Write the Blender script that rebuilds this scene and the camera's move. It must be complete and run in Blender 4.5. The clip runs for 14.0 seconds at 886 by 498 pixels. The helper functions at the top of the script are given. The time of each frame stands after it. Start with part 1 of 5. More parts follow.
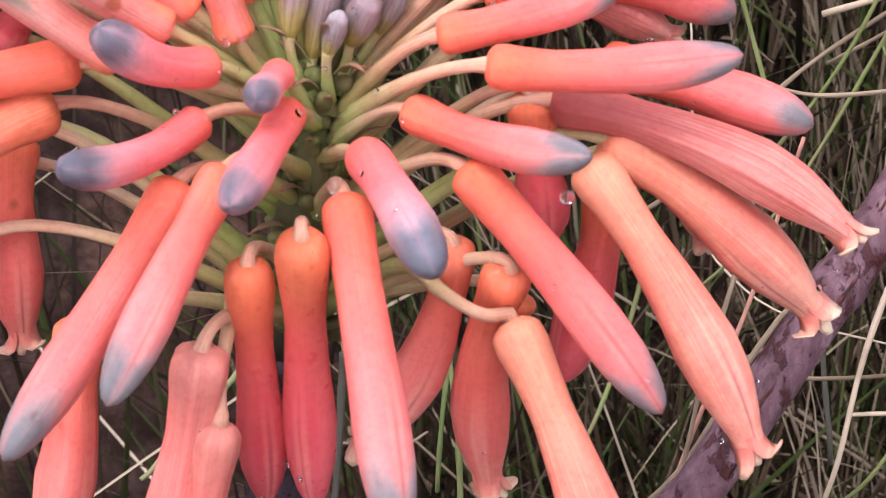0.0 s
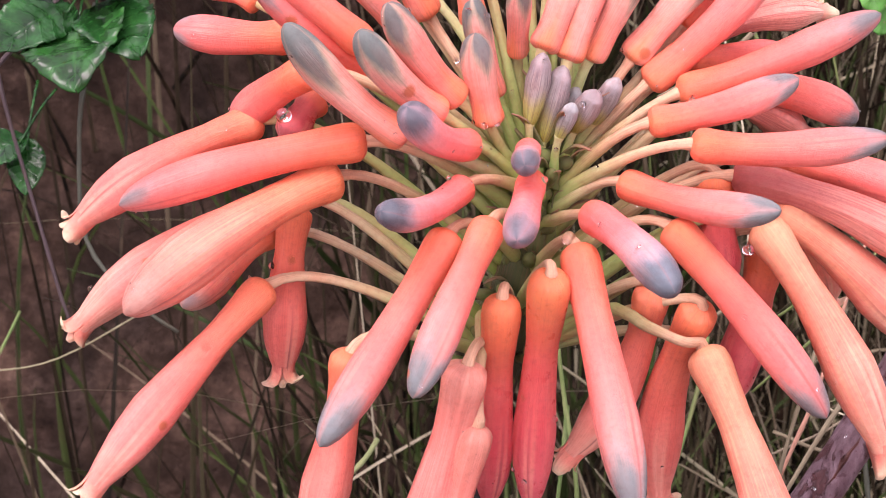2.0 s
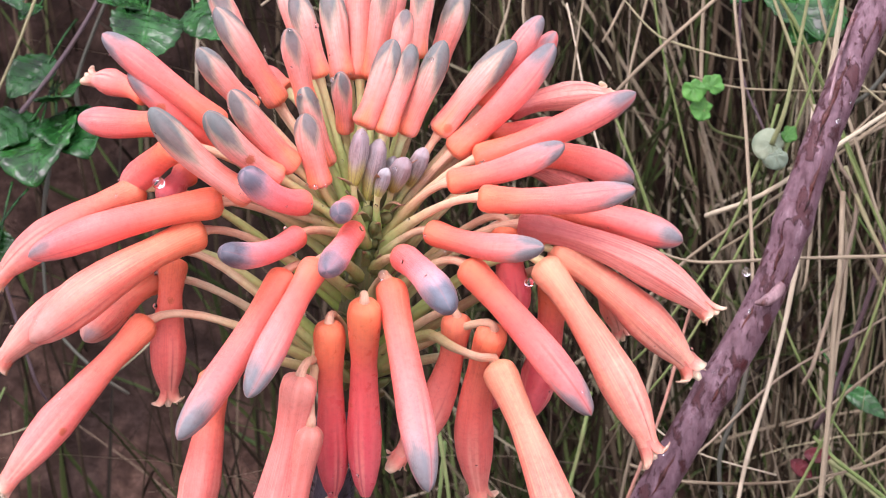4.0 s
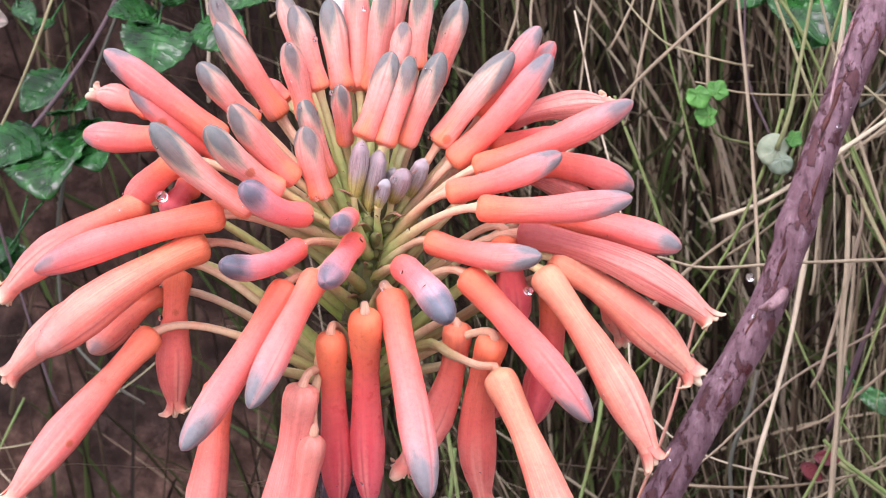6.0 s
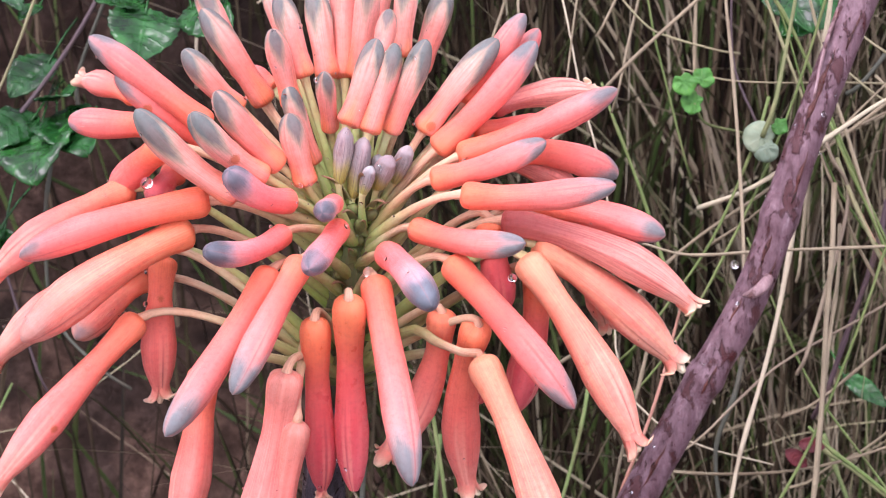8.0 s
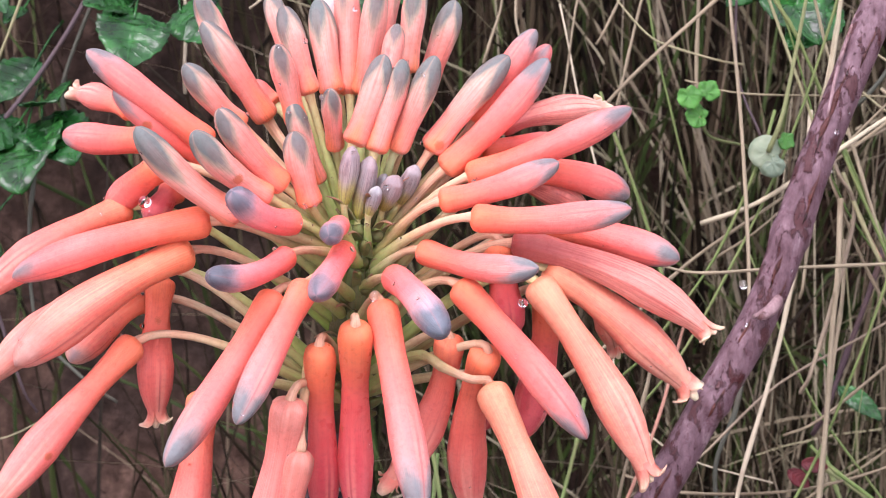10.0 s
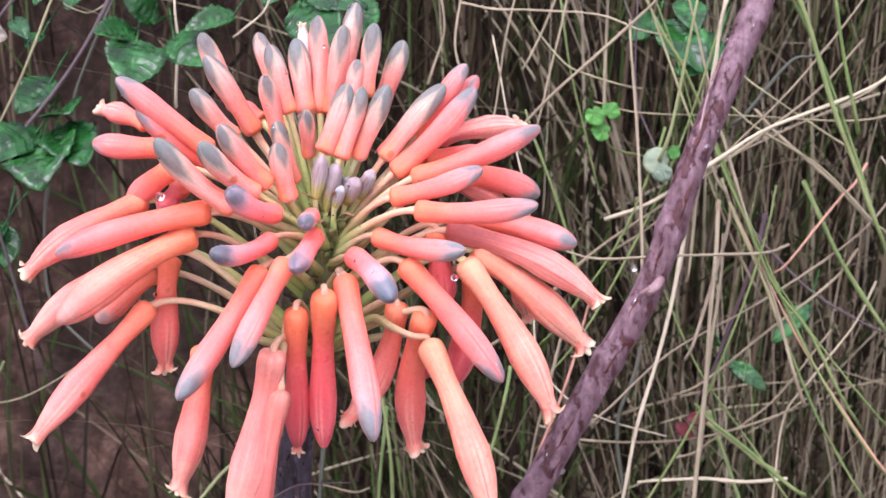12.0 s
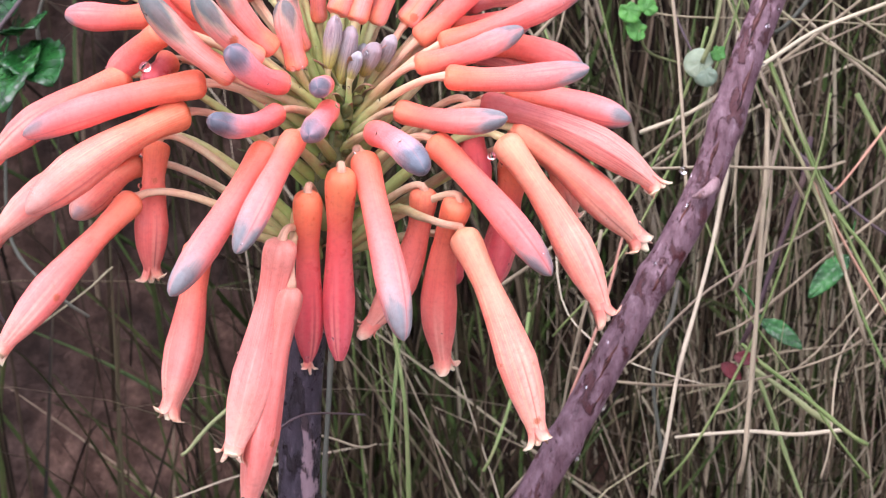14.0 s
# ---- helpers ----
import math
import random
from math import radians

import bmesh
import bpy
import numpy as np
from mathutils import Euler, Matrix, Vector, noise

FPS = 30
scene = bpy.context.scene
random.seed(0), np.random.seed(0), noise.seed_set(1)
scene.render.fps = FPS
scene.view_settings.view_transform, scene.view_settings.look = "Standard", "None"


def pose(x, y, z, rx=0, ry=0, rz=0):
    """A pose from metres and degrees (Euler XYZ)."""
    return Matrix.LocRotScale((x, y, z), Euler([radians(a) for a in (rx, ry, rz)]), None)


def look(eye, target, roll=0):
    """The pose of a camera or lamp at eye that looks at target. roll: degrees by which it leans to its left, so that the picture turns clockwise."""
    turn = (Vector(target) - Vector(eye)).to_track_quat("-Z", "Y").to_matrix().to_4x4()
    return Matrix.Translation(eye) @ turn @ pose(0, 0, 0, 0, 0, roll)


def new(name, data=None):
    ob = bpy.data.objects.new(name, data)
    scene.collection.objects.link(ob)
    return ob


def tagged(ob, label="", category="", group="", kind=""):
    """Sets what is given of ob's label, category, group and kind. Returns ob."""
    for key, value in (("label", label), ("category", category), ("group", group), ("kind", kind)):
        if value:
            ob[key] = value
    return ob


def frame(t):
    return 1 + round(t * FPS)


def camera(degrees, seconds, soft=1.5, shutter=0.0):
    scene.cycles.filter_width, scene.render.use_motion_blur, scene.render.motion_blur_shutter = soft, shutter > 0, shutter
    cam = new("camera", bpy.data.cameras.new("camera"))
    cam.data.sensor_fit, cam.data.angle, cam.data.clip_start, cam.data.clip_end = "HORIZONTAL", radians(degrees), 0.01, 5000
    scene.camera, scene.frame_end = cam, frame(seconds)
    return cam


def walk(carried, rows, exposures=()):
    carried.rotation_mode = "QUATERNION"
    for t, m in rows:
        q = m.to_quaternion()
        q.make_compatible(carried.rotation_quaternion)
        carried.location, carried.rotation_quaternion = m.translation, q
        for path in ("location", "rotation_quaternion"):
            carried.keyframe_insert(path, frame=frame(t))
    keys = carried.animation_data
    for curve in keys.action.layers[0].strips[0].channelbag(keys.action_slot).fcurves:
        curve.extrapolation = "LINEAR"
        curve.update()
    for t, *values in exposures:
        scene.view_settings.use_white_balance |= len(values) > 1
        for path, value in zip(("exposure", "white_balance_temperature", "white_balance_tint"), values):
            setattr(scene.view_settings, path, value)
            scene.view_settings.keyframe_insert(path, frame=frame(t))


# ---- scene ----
# camera: one lens, carried by hand
cam = camera(26.0, 14.0, soft=0.5)
cam.data.dof.use_dof = True
cam.data.dof.focus_distance = 0.31
cam.data.dof.aperture_fstop = 100.0
PATH = [
    (0, pose(0.03408, -0.18204, 0.63977, 50.218, 1.910, 3.374)),
    (0.5, pose(0.02548, -0.18936, 0.62020, 51.779, 1.170, 3.295)),
    (1, pose(0.01178, -0.19236, 0.62750, 52.361, 0.294, 2.633)),
    (1.5, pose(-0.00970, -0.22502, 0.63864, 55.086, -0.563, 1.348)),
    (2, pose(-0.00937, -0.24503, 0.65808, 56.597, -0.493, 0.833)),
    (2.5, pose(0.00366, -0.26756, 0.66551, 58.238, 0.131, 0.707)),
    (3, pose(0.00946, -0.29020, 0.67482, 59.172, 0.587, 0.640)),
    (3.5, pose(0.01580, -0.30589, 0.67879, 60.136, 0.688, 0.896)),
    (4, pose(0.03252, -0.31271, 0.68056, 60.717, 1.410, 1.950)),
    (4.2, pose(0.03358, -0.31229, 0.68183, 60.707, 1.494, 1.986)),
    (6.3, pose(0.03928, -0.31488, 0.68369, 60.829, 2.536, 2.527)),
    (6.5, pose(0.03588, -0.31437, 0.68600, 60.386, 2.389, 2.334)),
    (7, pose(0.03719, -0.31267, 0.68591, 60.242, 2.306, 2.347)),
    (7.5, pose(0.03632, -0.31499, 0.68585, 60.246, 2.145, 2.261)),
    (8, pose(0.04075, -0.31529, 0.68366, 60.387, 2.266, 2.404)),
    (8.2, pose(0.04214, -0.31508, 0.68617, 60.253, 2.341, 2.418)),
    (10.3, pose(0.02617, -0.30208, 0.68428, 59.937, 0.870, 1.197)),
    (10.5, pose(0.02184, -0.36828, 0.72374, 59.949, 0.442, 0.574)),
    (10.9, pose(0.02221, -0.36826, 0.72394, 59.963, 0.458, 0.623)),
    (11, pose(0.01703, -0.40206, 0.74389, 60.000, 0.000, 0.000)),
    (11.5, pose(0.02892, -0.40063, 0.73795, 60.230, 0.147, 0.394)),
    (12, pose(0.03619, -0.39058, 0.73038, 60.061, 0.314, 0.600)),
    (12.5, pose(0.03989, -0.36101, 0.70841, 60.101, 0.639, 0.596)),
    (13, pose(0.03337, -0.35925, 0.68885, 61.135, 0.688, -0.040)),
    (13.5, pose(0.02947, -0.35191, 0.66912, 61.988, 0.657, -0.513)),
    (14, pose(0.01856, -0.35311, 0.66536, 61.977, 0.206, -0.984)),
]
walk(cam, PATH, exposures=[(0.0, 1.84, 6460, 37), (0.5, 1.92, 6410, 35), (1.5, 1.94, 6690, 36), (3.0, 2.02, 6510, 35), (4.0, 2.04, 6330, 35), (6.5, 2.04, 6210, 34), (8.0, 2.04, 6140, 33), (10.5, 2.08, 6230, 31), (11.0, 2.12, 5960, 31), (14.0, 2.18, 5990, 31)])

# ---- light: overcast sky, soft sun high behind the viewer ----
world = bpy.data.worlds.new("overcast_sky")
scene.world = world
world.use_nodes = True
wn = world.node_tree
sky = wn.nodes.new("ShaderNodeTexSky")
sky.sky_type = "NISHITA"
sky.sun_disc = False
sky.sun_elevation = radians(62)
sky.sun_rotation = radians(200)
sky.air_density, sky.dust_density, sky.ozone_density = 1.0, 4.0, 1.0
soft_sky = wn.nodes.new("ShaderNodeMixRGB")
soft_sky.inputs["Fac"].default_value = 0.7
soft_sky.inputs["Color2"].default_value = (6.0, 6.0, 6.1, 1)
wn.links.new(sky.outputs[0], soft_sky.inputs["Color1"])
wn.links.new(soft_sky.outputs[0], wn.nodes["Background"].inputs["Color"])
wn.nodes["Background"].inputs["Strength"].default_value = 0.094
sun_data = bpy.data.lights.new("sun", "SUN")
sun_data.energy, sun_data.angle, sun_data.color = 0.85, radians(30), (1.0, 0.975, 0.95)
sun = new("sun", sun_data)
sun.matrix_world = look((-0.45, -0.35, 2.5), (0, 0, 0.5))

MM = 0.001


def P(p):
    """A place given in millimetres."""
    return Vector(p) * MM


# ---- materials ----
def material(name):
    m = bpy.data.materials.new(name)
    m.use_nodes = True
    return m, m.node_tree, m.node_tree.nodes["Principled BSDF"]


def node(tree, kind, **values):
    n = tree.nodes.new(kind)
    for key, value in values.items():
        n.inputs[key].default_value = value
    return n


def ramp(tree, stops, source=None, mode="LINEAR"):
    n = tree.nodes.new("ShaderNodeValToRGB")
    n.color_ramp.interpolation = mode
    while len(n.color_ramp.elements) < len(stops):
        n.color_ramp.elements.new(0.5)
    for e, (at, colour) in zip(n.color_ramp.elements, stops):
        e.position = at
        e.color = (*colour, 1)
    if source is not None:
        tree.links.new(source, n.inputs["Fac"])
    return n.outputs["Color"]


def mix(tree, fac, a, b, blend="MIX"):
    n = tree.nodes.new("ShaderNodeMixRGB")
    n.blend_type = blend
    for socket, value in zip(("Fac", "Color1", "Color2"), (fac, a, b)):
        if isinstance(value, (int, float)):
            n.inputs[socket].default_value = value
        elif isinstance(value, tuple):
            n.inputs[socket].default_value = (*value, 1)
        else:
            tree.links.new(value, n.inputs[socket])
    return n.outputs["Color"]


def math_node(tree, op, a, b=0.0):
    n = tree.nodes.new("ShaderNodeMath")
    n.operation = op
    n.use_clamp = op != "MULTIPLY_ADD"
    for i, value in enumerate((a, b)):
        if isinstance(value, (int, float)):
            n.inputs[i].default_value = value
        else:
            tree.links.new(value, n.inputs[i])
    return n.outputs[0]


def mathsub(tree, a, b):
    n = tree.nodes.new("ShaderNodeMath")
    n.operation = "SUBTRACT"
    tree.links.new(a, n.inputs[0])
    n.inputs[1].default_value = b
    absolute = tree.nodes.new("ShaderNodeMath")
    absolute.operation = "ABSOLUTE"
    tree.links.new(n.outputs[0], absolute.inputs[0])
    return absolute.outputs[0]


def noise_out(tree, scale, vector=None, detail=4.0, rough=0.6):
    n = node(tree, "ShaderNodeTexNoise", Scale=scale, Detail=detail, Roughness=rough)
    if vector is not None:
        tree.links.new(vector, n.inputs["Vector"])
    return n.outputs["Fac"]


def stretched(tree, source, sx, sy, sz=1.0):
    n = tree.nodes.new("ShaderNodeMapping")
    n.inputs["Scale"].default_value = (sx, sy, sz)
    tree.links.new(source, n.inputs["Vector"])
    return n.outputs["Vector"]


def bump(tree, shader, height, strength, distance):
    n = node(tree, "ShaderNodeBump", Strength=strength, Distance=distance)
    tree.links.new(height, n.inputs["Height"])
    tree.links.new(n.outputs[0], shader.inputs["Normal"])


def skin(name, stops, streak, streak_amount, rough=0.36, spots=0.0, translucent=0.10, keel=0.0, seam=0.0, ridge=0.0, streak_fine=1.8):
    """Waxy flower skin. u runs along the tube, v from the seams (0) to the keels (1) of the three petals. Keels tint further down than seams."""
    m, t, s = material(name)
    uv = t.nodes.new("ShaderNodeTexCoord")
    info = t.nodes.new("ShaderNodeObjectInfo")
    sep = t.nodes.new("ShaderNodeSeparateXYZ")
    t.links.new(uv.outputs["UV"], sep.inputs[0])
    u, v = sep.outputs[0], sep.outputs[1]
    jump = t.nodes.new("ShaderNodeVectorMath")
    jump.operation = "ADD"
    t.links.new(uv.outputs["UV"], jump.inputs[0])
    t.links.new(info.outputs["Random"], jump.inputs[1])
    place = jump.outputs[0]
    ragged = noise_out(t, 6.0, stretched(t, place, 1.0, 2.2), 4.0)
    wob = math_node(t, "MULTIPLY", mix(t, 0.5, noise_out(t, 260.0, uv.outputs["Object"], 4.0), ragged), 0.22)
    w = math_node(t, "SUBTRACT", math_node(t, "ADD", u, wob), 0.11)
    w = math_node(t, "SUBTRACT", math_node(t, "ADD", w, math_node(t, "MULTIPLY", info.outputs["Random"], 0.14)), 0.07)
    if keel:
        w = math_node(t, "SUBTRACT", math_node(t, "ADD", w, math_node(t, "MULTIPLY", v, keel)), keel * 0.5)
    colour = ramp(t, stops, w)
    late = ramp(t, [(0.30, (0, 0, 0)), (0.68, (1, 1, 1)), (0.84, (0.6, 0.6, 0.6)), (0.93, (0, 0, 0))], u)
    if ridge:
        band = ramp(t, [(0.55, (0, 0, 0)), (0.80, (1, 1, 1)), (0.96, (0.7, 0.7, 0.7))], v)
        colour = mix(t, math_node(t, "MULTIPLY", math_node(t, "MULTIPLY", band, late), ridge), colour, (0.86, 0.30, 0.24))
    body = ramp(t, [(0.70, (1, 1, 1)), (0.86, (0, 0, 0))], u) if keel else 1.0
    lines = noise_out(t, 7.0, stretched(t, place, 0.22, streak_fine), 5.0, 0.72)
    lines = ramp(t, [(0.46, (0, 0, 0)), (0.60, (1, 1, 1))], lines)
    veins = ramp(t, [(0.54, (0, 0, 0)), (0.66, (1, 1, 1))], noise_out(t, 9.0, stretched(t, place, 0.25, 2.6), 5.0, 0.72))
    colour = mix(t, math_node(t, "MULTIPLY", math_node(t, "MULTIPLY", veins, body), 0.07), colour, (0.62, 0.10, 0.09))
    colour = mix(t, math_node(t, "MULTIPLY", math_node(t, "MULTIPLY", lines, body), streak_amount * 0.5), colour, streak)
    if seam:
        rim = ramp(t, [(0.06, (0, 0, 0)), (0.13, (1, 1, 1)), (0.22, (1, 1, 1)), (0.34, (0, 0, 0))], v)
        far = ramp(t, [(0.5, (0, 0, 0)), (0.8, (1, 1, 1))], u)
        colour = mix(t, math_node(t, "MULTIPLY", math_node(t, "MULTIPLY", math_node(t, "MULTIPLY", rim, far), body), seam * 0.4), colour, (0.85, 0.40, 0.30))
        edge = ramp(t, [(0.03, (1, 1, 1)), (0.11, (0, 0, 0))], v)
        end = ramp(t, [(0.45, (0, 0, 0)), (0.85, (1, 1, 1))], u)
        colour = mix(t, math_node(t, "MULTIPLY", math_node(t, "MULTIPLY", edge, end), seam * 0.7), colour, (0.34, 0.09, 0.08))
    mottle = noise_out(t, 1100.0, uv.outputs["Object"], 5.0, 0.7)
    tone = ramp(t, [(0.32, (0.82, 0.74, 0.73)), (0.5, (1.0, 1.0, 1.0)), (0.68, (1.04, 1.07, 1.07))], mottle)
    colour = mix(t, 0.7, colour, tone, "MULTIPLY")
    blush = ramp(t, [(0.35, (0.98, 0.84, 0.82)), (0.65, (1.02, 1.14, 1.12))], noise_out(t, 110.0, uv.outputs["Object"], 3.0))
    colour = mix(t, 0.7, colour, blush, "MULTIPLY")
    own = ramp(t, [(0.0, (1.0, 0.94, 0.94)), (0.5, (1.0, 1.04, 1.04)), (1.0, (1.0, 1.14, 1.13))], info.outputs["Random"])
    colour = mix(t, 1.0, colour, own, "MULTIPLY")
    if spots:
        cell = node(t, "ShaderNodeTexVoronoi", Scale=170.0)
        warp = mix(t, 0.0018, uv.outputs["Object"], node(t, "ShaderNodeTexNoise", Scale=900.0).outputs["Color"], "ADD")
        t.links.new(warp, cell.inputs["Vector"])
        sepc = t.nodes.new("ShaderNodeSeparateColor")
        t.links.new(cell.outputs["Color"], sepc.inputs[0])
        size = math_node(t, "MULTIPLY", sepc.outputs[1], 0.17)
        few = math_node(t, "LESS_THAN", cell.outputs["Distance"], size)
        rare = math_node(t, "GREATER_THAN", sepc.outputs[0], 1.0 - spots)
        colour = mix(t, math_node(t, "MULTIPLY", math_node(t, "MULTIPLY", few, rare), 0.75), colour, (0.42, 0.085, 0.018))
    t.links.new(colour, s.inputs["Base Color"])
    shine = ramp(t, [(0.3, (rough - 0.08,) * 3), (0.7, (rough + 0.14,) * 3)], noise_out(t, 400.0, uv.outputs["Object"], 4.0))
    t.links.new(shine, s.inputs["Roughness"])
    s.inputs["Subsurface Weight"].default_value = translucent
    s.inputs["Subsurface Radius"].default_value = (1.0, 0.35, 0.25)
    s.inputs["Specular IOR Level"].default_value = 0.40
    s.inputs["Subsurface Scale"].default_value = 0.0014
    fine = noise_out(t, 8.0, stretched(t, place, 0.3, 2.4), 6.0, 0.72)
    pores = noise_out(t, 3200.0, uv.outputs["Object"], 3.0, 0.6)
    bump(t, s, mix(t, 0.3, fine, pores), 0.6, 0.0006)
    return m


ORANGE, CORAL, PINK = (0.85, 0.182, 0.080), (0.84, 0.152, 0.114), (0.81, 0.170, 0.150)
MAT_BUD = skin("closed_bud_skin", [(0.0, ORANGE), (0.14, (0.85, 0.160, 0.085)), (0.40, CORAL), (0.68, PINK), (0.79, (0.68, 0.180, 0.162)), (0.87, (0.34, 0.205, 0.20)), (0.93, (0.15, 0.155, 0.16)), (1.0, (0.07, 0.075, 0.085))], (0.86, 0.24, 0.18), 0.4, rough=0.38, spots=0.12, keel=0.15, seam=0.8, ridge=0.16)
MAT_LILAC = skin("lilac_tipped_bud_skin", [(0.0, (0.83, 0.145, 0.08)), (0.2, (0.83, 0.145, 0.125)), (0.52, (0.82, 0.18, 0.18)), (0.70, (0.70, 0.25, 0.26)), (0.81, (0.36, 0.23, 0.26)), (0.90, (0.135, 0.13, 0.155)), (1.0, (0.065, 0.067, 0.085))], (0.84, 0.28, 0.27), 0.3, rough=0.38, spots=0.06, keel=0.10, seam=0.5, ridge=0.2)
MAT_TIP = skin("grey_green_bud_skin", [(0.0, (0.85, 0.215, 0.105)), (0.22, (0.84, 0.24, 0.18)), (0.48, (0.83, 0.29, 0.24)), (0.62, (0.75, 0.33, 0.27)), (0.72, (0.40, 0.29, 0.22)), (0.82, (0.145, 0.15, 0.14)), (1.0, (0.055, 0.062, 0.072))], (0.12, 0.085, 0.03), 0.5, rough=0.38, spots=0.25, keel=0.34, seam=0.6, ridge=0.1)
# Red deepened along the tube: the shade on hanging flowers, put into the colour.
MAT_OLD = skin("shaded_red_skin", [(0.0, (0.86, 0.23, 0.095)), (0.12, (0.85, 0.20, 0.095)), (0.35, (0.77, 0.125, 0.108)), (0.65, (0.70, 0.095, 0.110)), (0.88, (0.67, 0.12, 0.135)), (0.96, (0.38, 0.10, 0.11)), (1.0, (0.20, 0.10, 0.11))], (0.60, 0.085, 0.08), 0.30, rough=0.32, spots=0.15, seam=0.8, ridge=0.18)
MAT_FLOWER = skin("open_flower_skin", [(0.0, (0.86, 0.31, 0.17)), (0.2, (0.86, 0.275, 0.165)), (0.6, (0.85, 0.205, 0.148)), (0.85, (0.84, 0.245, 0.185)), (1.0, (0.83, 0.38, 0.28))], (0.87, 0.44, 0.25), 0.8, rough=0.36, spots=0.4, seam=1.35, ridge=0.2)
MAT_CLUB = skin("swollen_bud_skin", [(0.0, (0.85, 0.21, 0.085)), (0.2, (0.85, 0.18, 0.09)), (0.5, (0.84, 0.18, 0.125)), (0.8, (0.82, 0.19, 0.145)), (0.92, (0.55, 0.26, 0.21)), (0.97, (0.20, 0.18, 0.20)), (1.0, (0.08, 0.08, 0.10))], (0.86, 0.38, 0.21), 0.8, rough=0.36, spots=0.4, keel=0.05, seam=1.35, ridge=0.1)
MAT_OPEN = skin("open_coral_skin", [(0.0, (0.85, 0.22, 0.10)), (0.15, (0.83, 0.19, 0.105)), (0.5, (0.81, 0.165, 0.125)), (0.8, (0.80, 0.20, 0.165)), (0.93, (0.76, 0.29, 0.22)), (1.0, (0.66, 0.38, 0.27))], (0.58, 0.085, 0.075), 0.5, rough=0.36, spots=0.3, seam=1.35, ridge=0.25)
MAT_DRY = skin("withering_flower_skin", [(0.0, (0.42, 0.10, 0.085)), (0.2, (0.54, 0.15, 0.125)), (0.42, (0.76, 0.27, 0.21)), (0.75, (0.82, 0.30, 0.235)), (1.0, (0.83, 0.46, 0.36))], (0.46, 0.09, 0.08), 1.5, rough=0.36, spots=0.15, seam=0.9, ridge=0.5)
MAT_FADED = skin("faded_flower_skin", [(0.0, (0.60, 0.22, 0.16)), (0.10, (0.74, 0.25, 0.19)), (0.3, (0.81, 0.205, 0.165)), (0.7, (0.81, 0.19, 0.160)), (1.0, (0.82, 0.36, 0.28))], (0.83, 0.33, 0.27), 0.9, rough=0.36, spots=0.15, seam=0.9, ridge=0.15)
MAT_PALE = skin("bleached_flower_skin", [(0.0, (0.80, 0.40, 0.28)), (0.4, (0.80, 0.62, 0.60)), (1.0, (0.80, 0.70, 0.66))], (0.55, 0.40, 0.42), 0.5, rough=0.45)
MAT_YOUNG = skin("young_bud_skin", [(0.0, (0.36, 0.32, 0.05)), (0.24, (0.38, 0.33, 0.11)), (0.45, (0.33, 0.28, 0.26)), (0.8, (0.28, 0.24, 0.25)), (1.0, (0.42, 0.38, 0.38))], (0.085, 0.05, 0.06), 1.2, rough=0.42, keel=0.15, ridge=0.1)
MAT_LIP = skin("pale_petal_lip", [(0.0, (0.82, 0.22, 0.17)), (0.45, (0.82, 0.28, 0.21)), (0.72, (0.79, 0.46, 0.32)), (1.0, (0.76, 0.64, 0.44))], (0.50, 0.36, 0.2), 0.4)
MAT_PEDICEL = skin("pedicel_skin", [(0.0, (0.22, 0.31, 0.07)), (0.25, (0.42, 0.40, 0.15)), (0.6, (0.64, 0.44, 0.27)), (1.0, (0.72, 0.38, 0.25))], (0.36, 0.15, 0.10), 0.8, rough=0.42, spots=0.15)
MAT_BRACT = skin("bract_skin", [(0.0, (0.14, 0.16, 0.05)), (0.5, (0.26, 0.20, 0.10)), (1.0, (0.36, 0.16, 0.11))], (0.14, 0.07, 0.05), 0.6, rough=0.45)
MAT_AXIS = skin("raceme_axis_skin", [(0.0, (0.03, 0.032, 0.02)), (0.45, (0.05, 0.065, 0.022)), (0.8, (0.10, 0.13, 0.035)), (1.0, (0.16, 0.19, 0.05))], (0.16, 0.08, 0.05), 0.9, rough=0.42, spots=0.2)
MAT_GREEN_PEDICEL = skin("green_pedicel_skin", [(0.0, (0.21, 0.33, 0.06)), (0.5, (0.40, 0.46, 0.15)), (1.0, (0.60, 0.49, 0.26))], (0.48, 0.36, 0.20), 0.7, rough=0.42, spots=0.15)


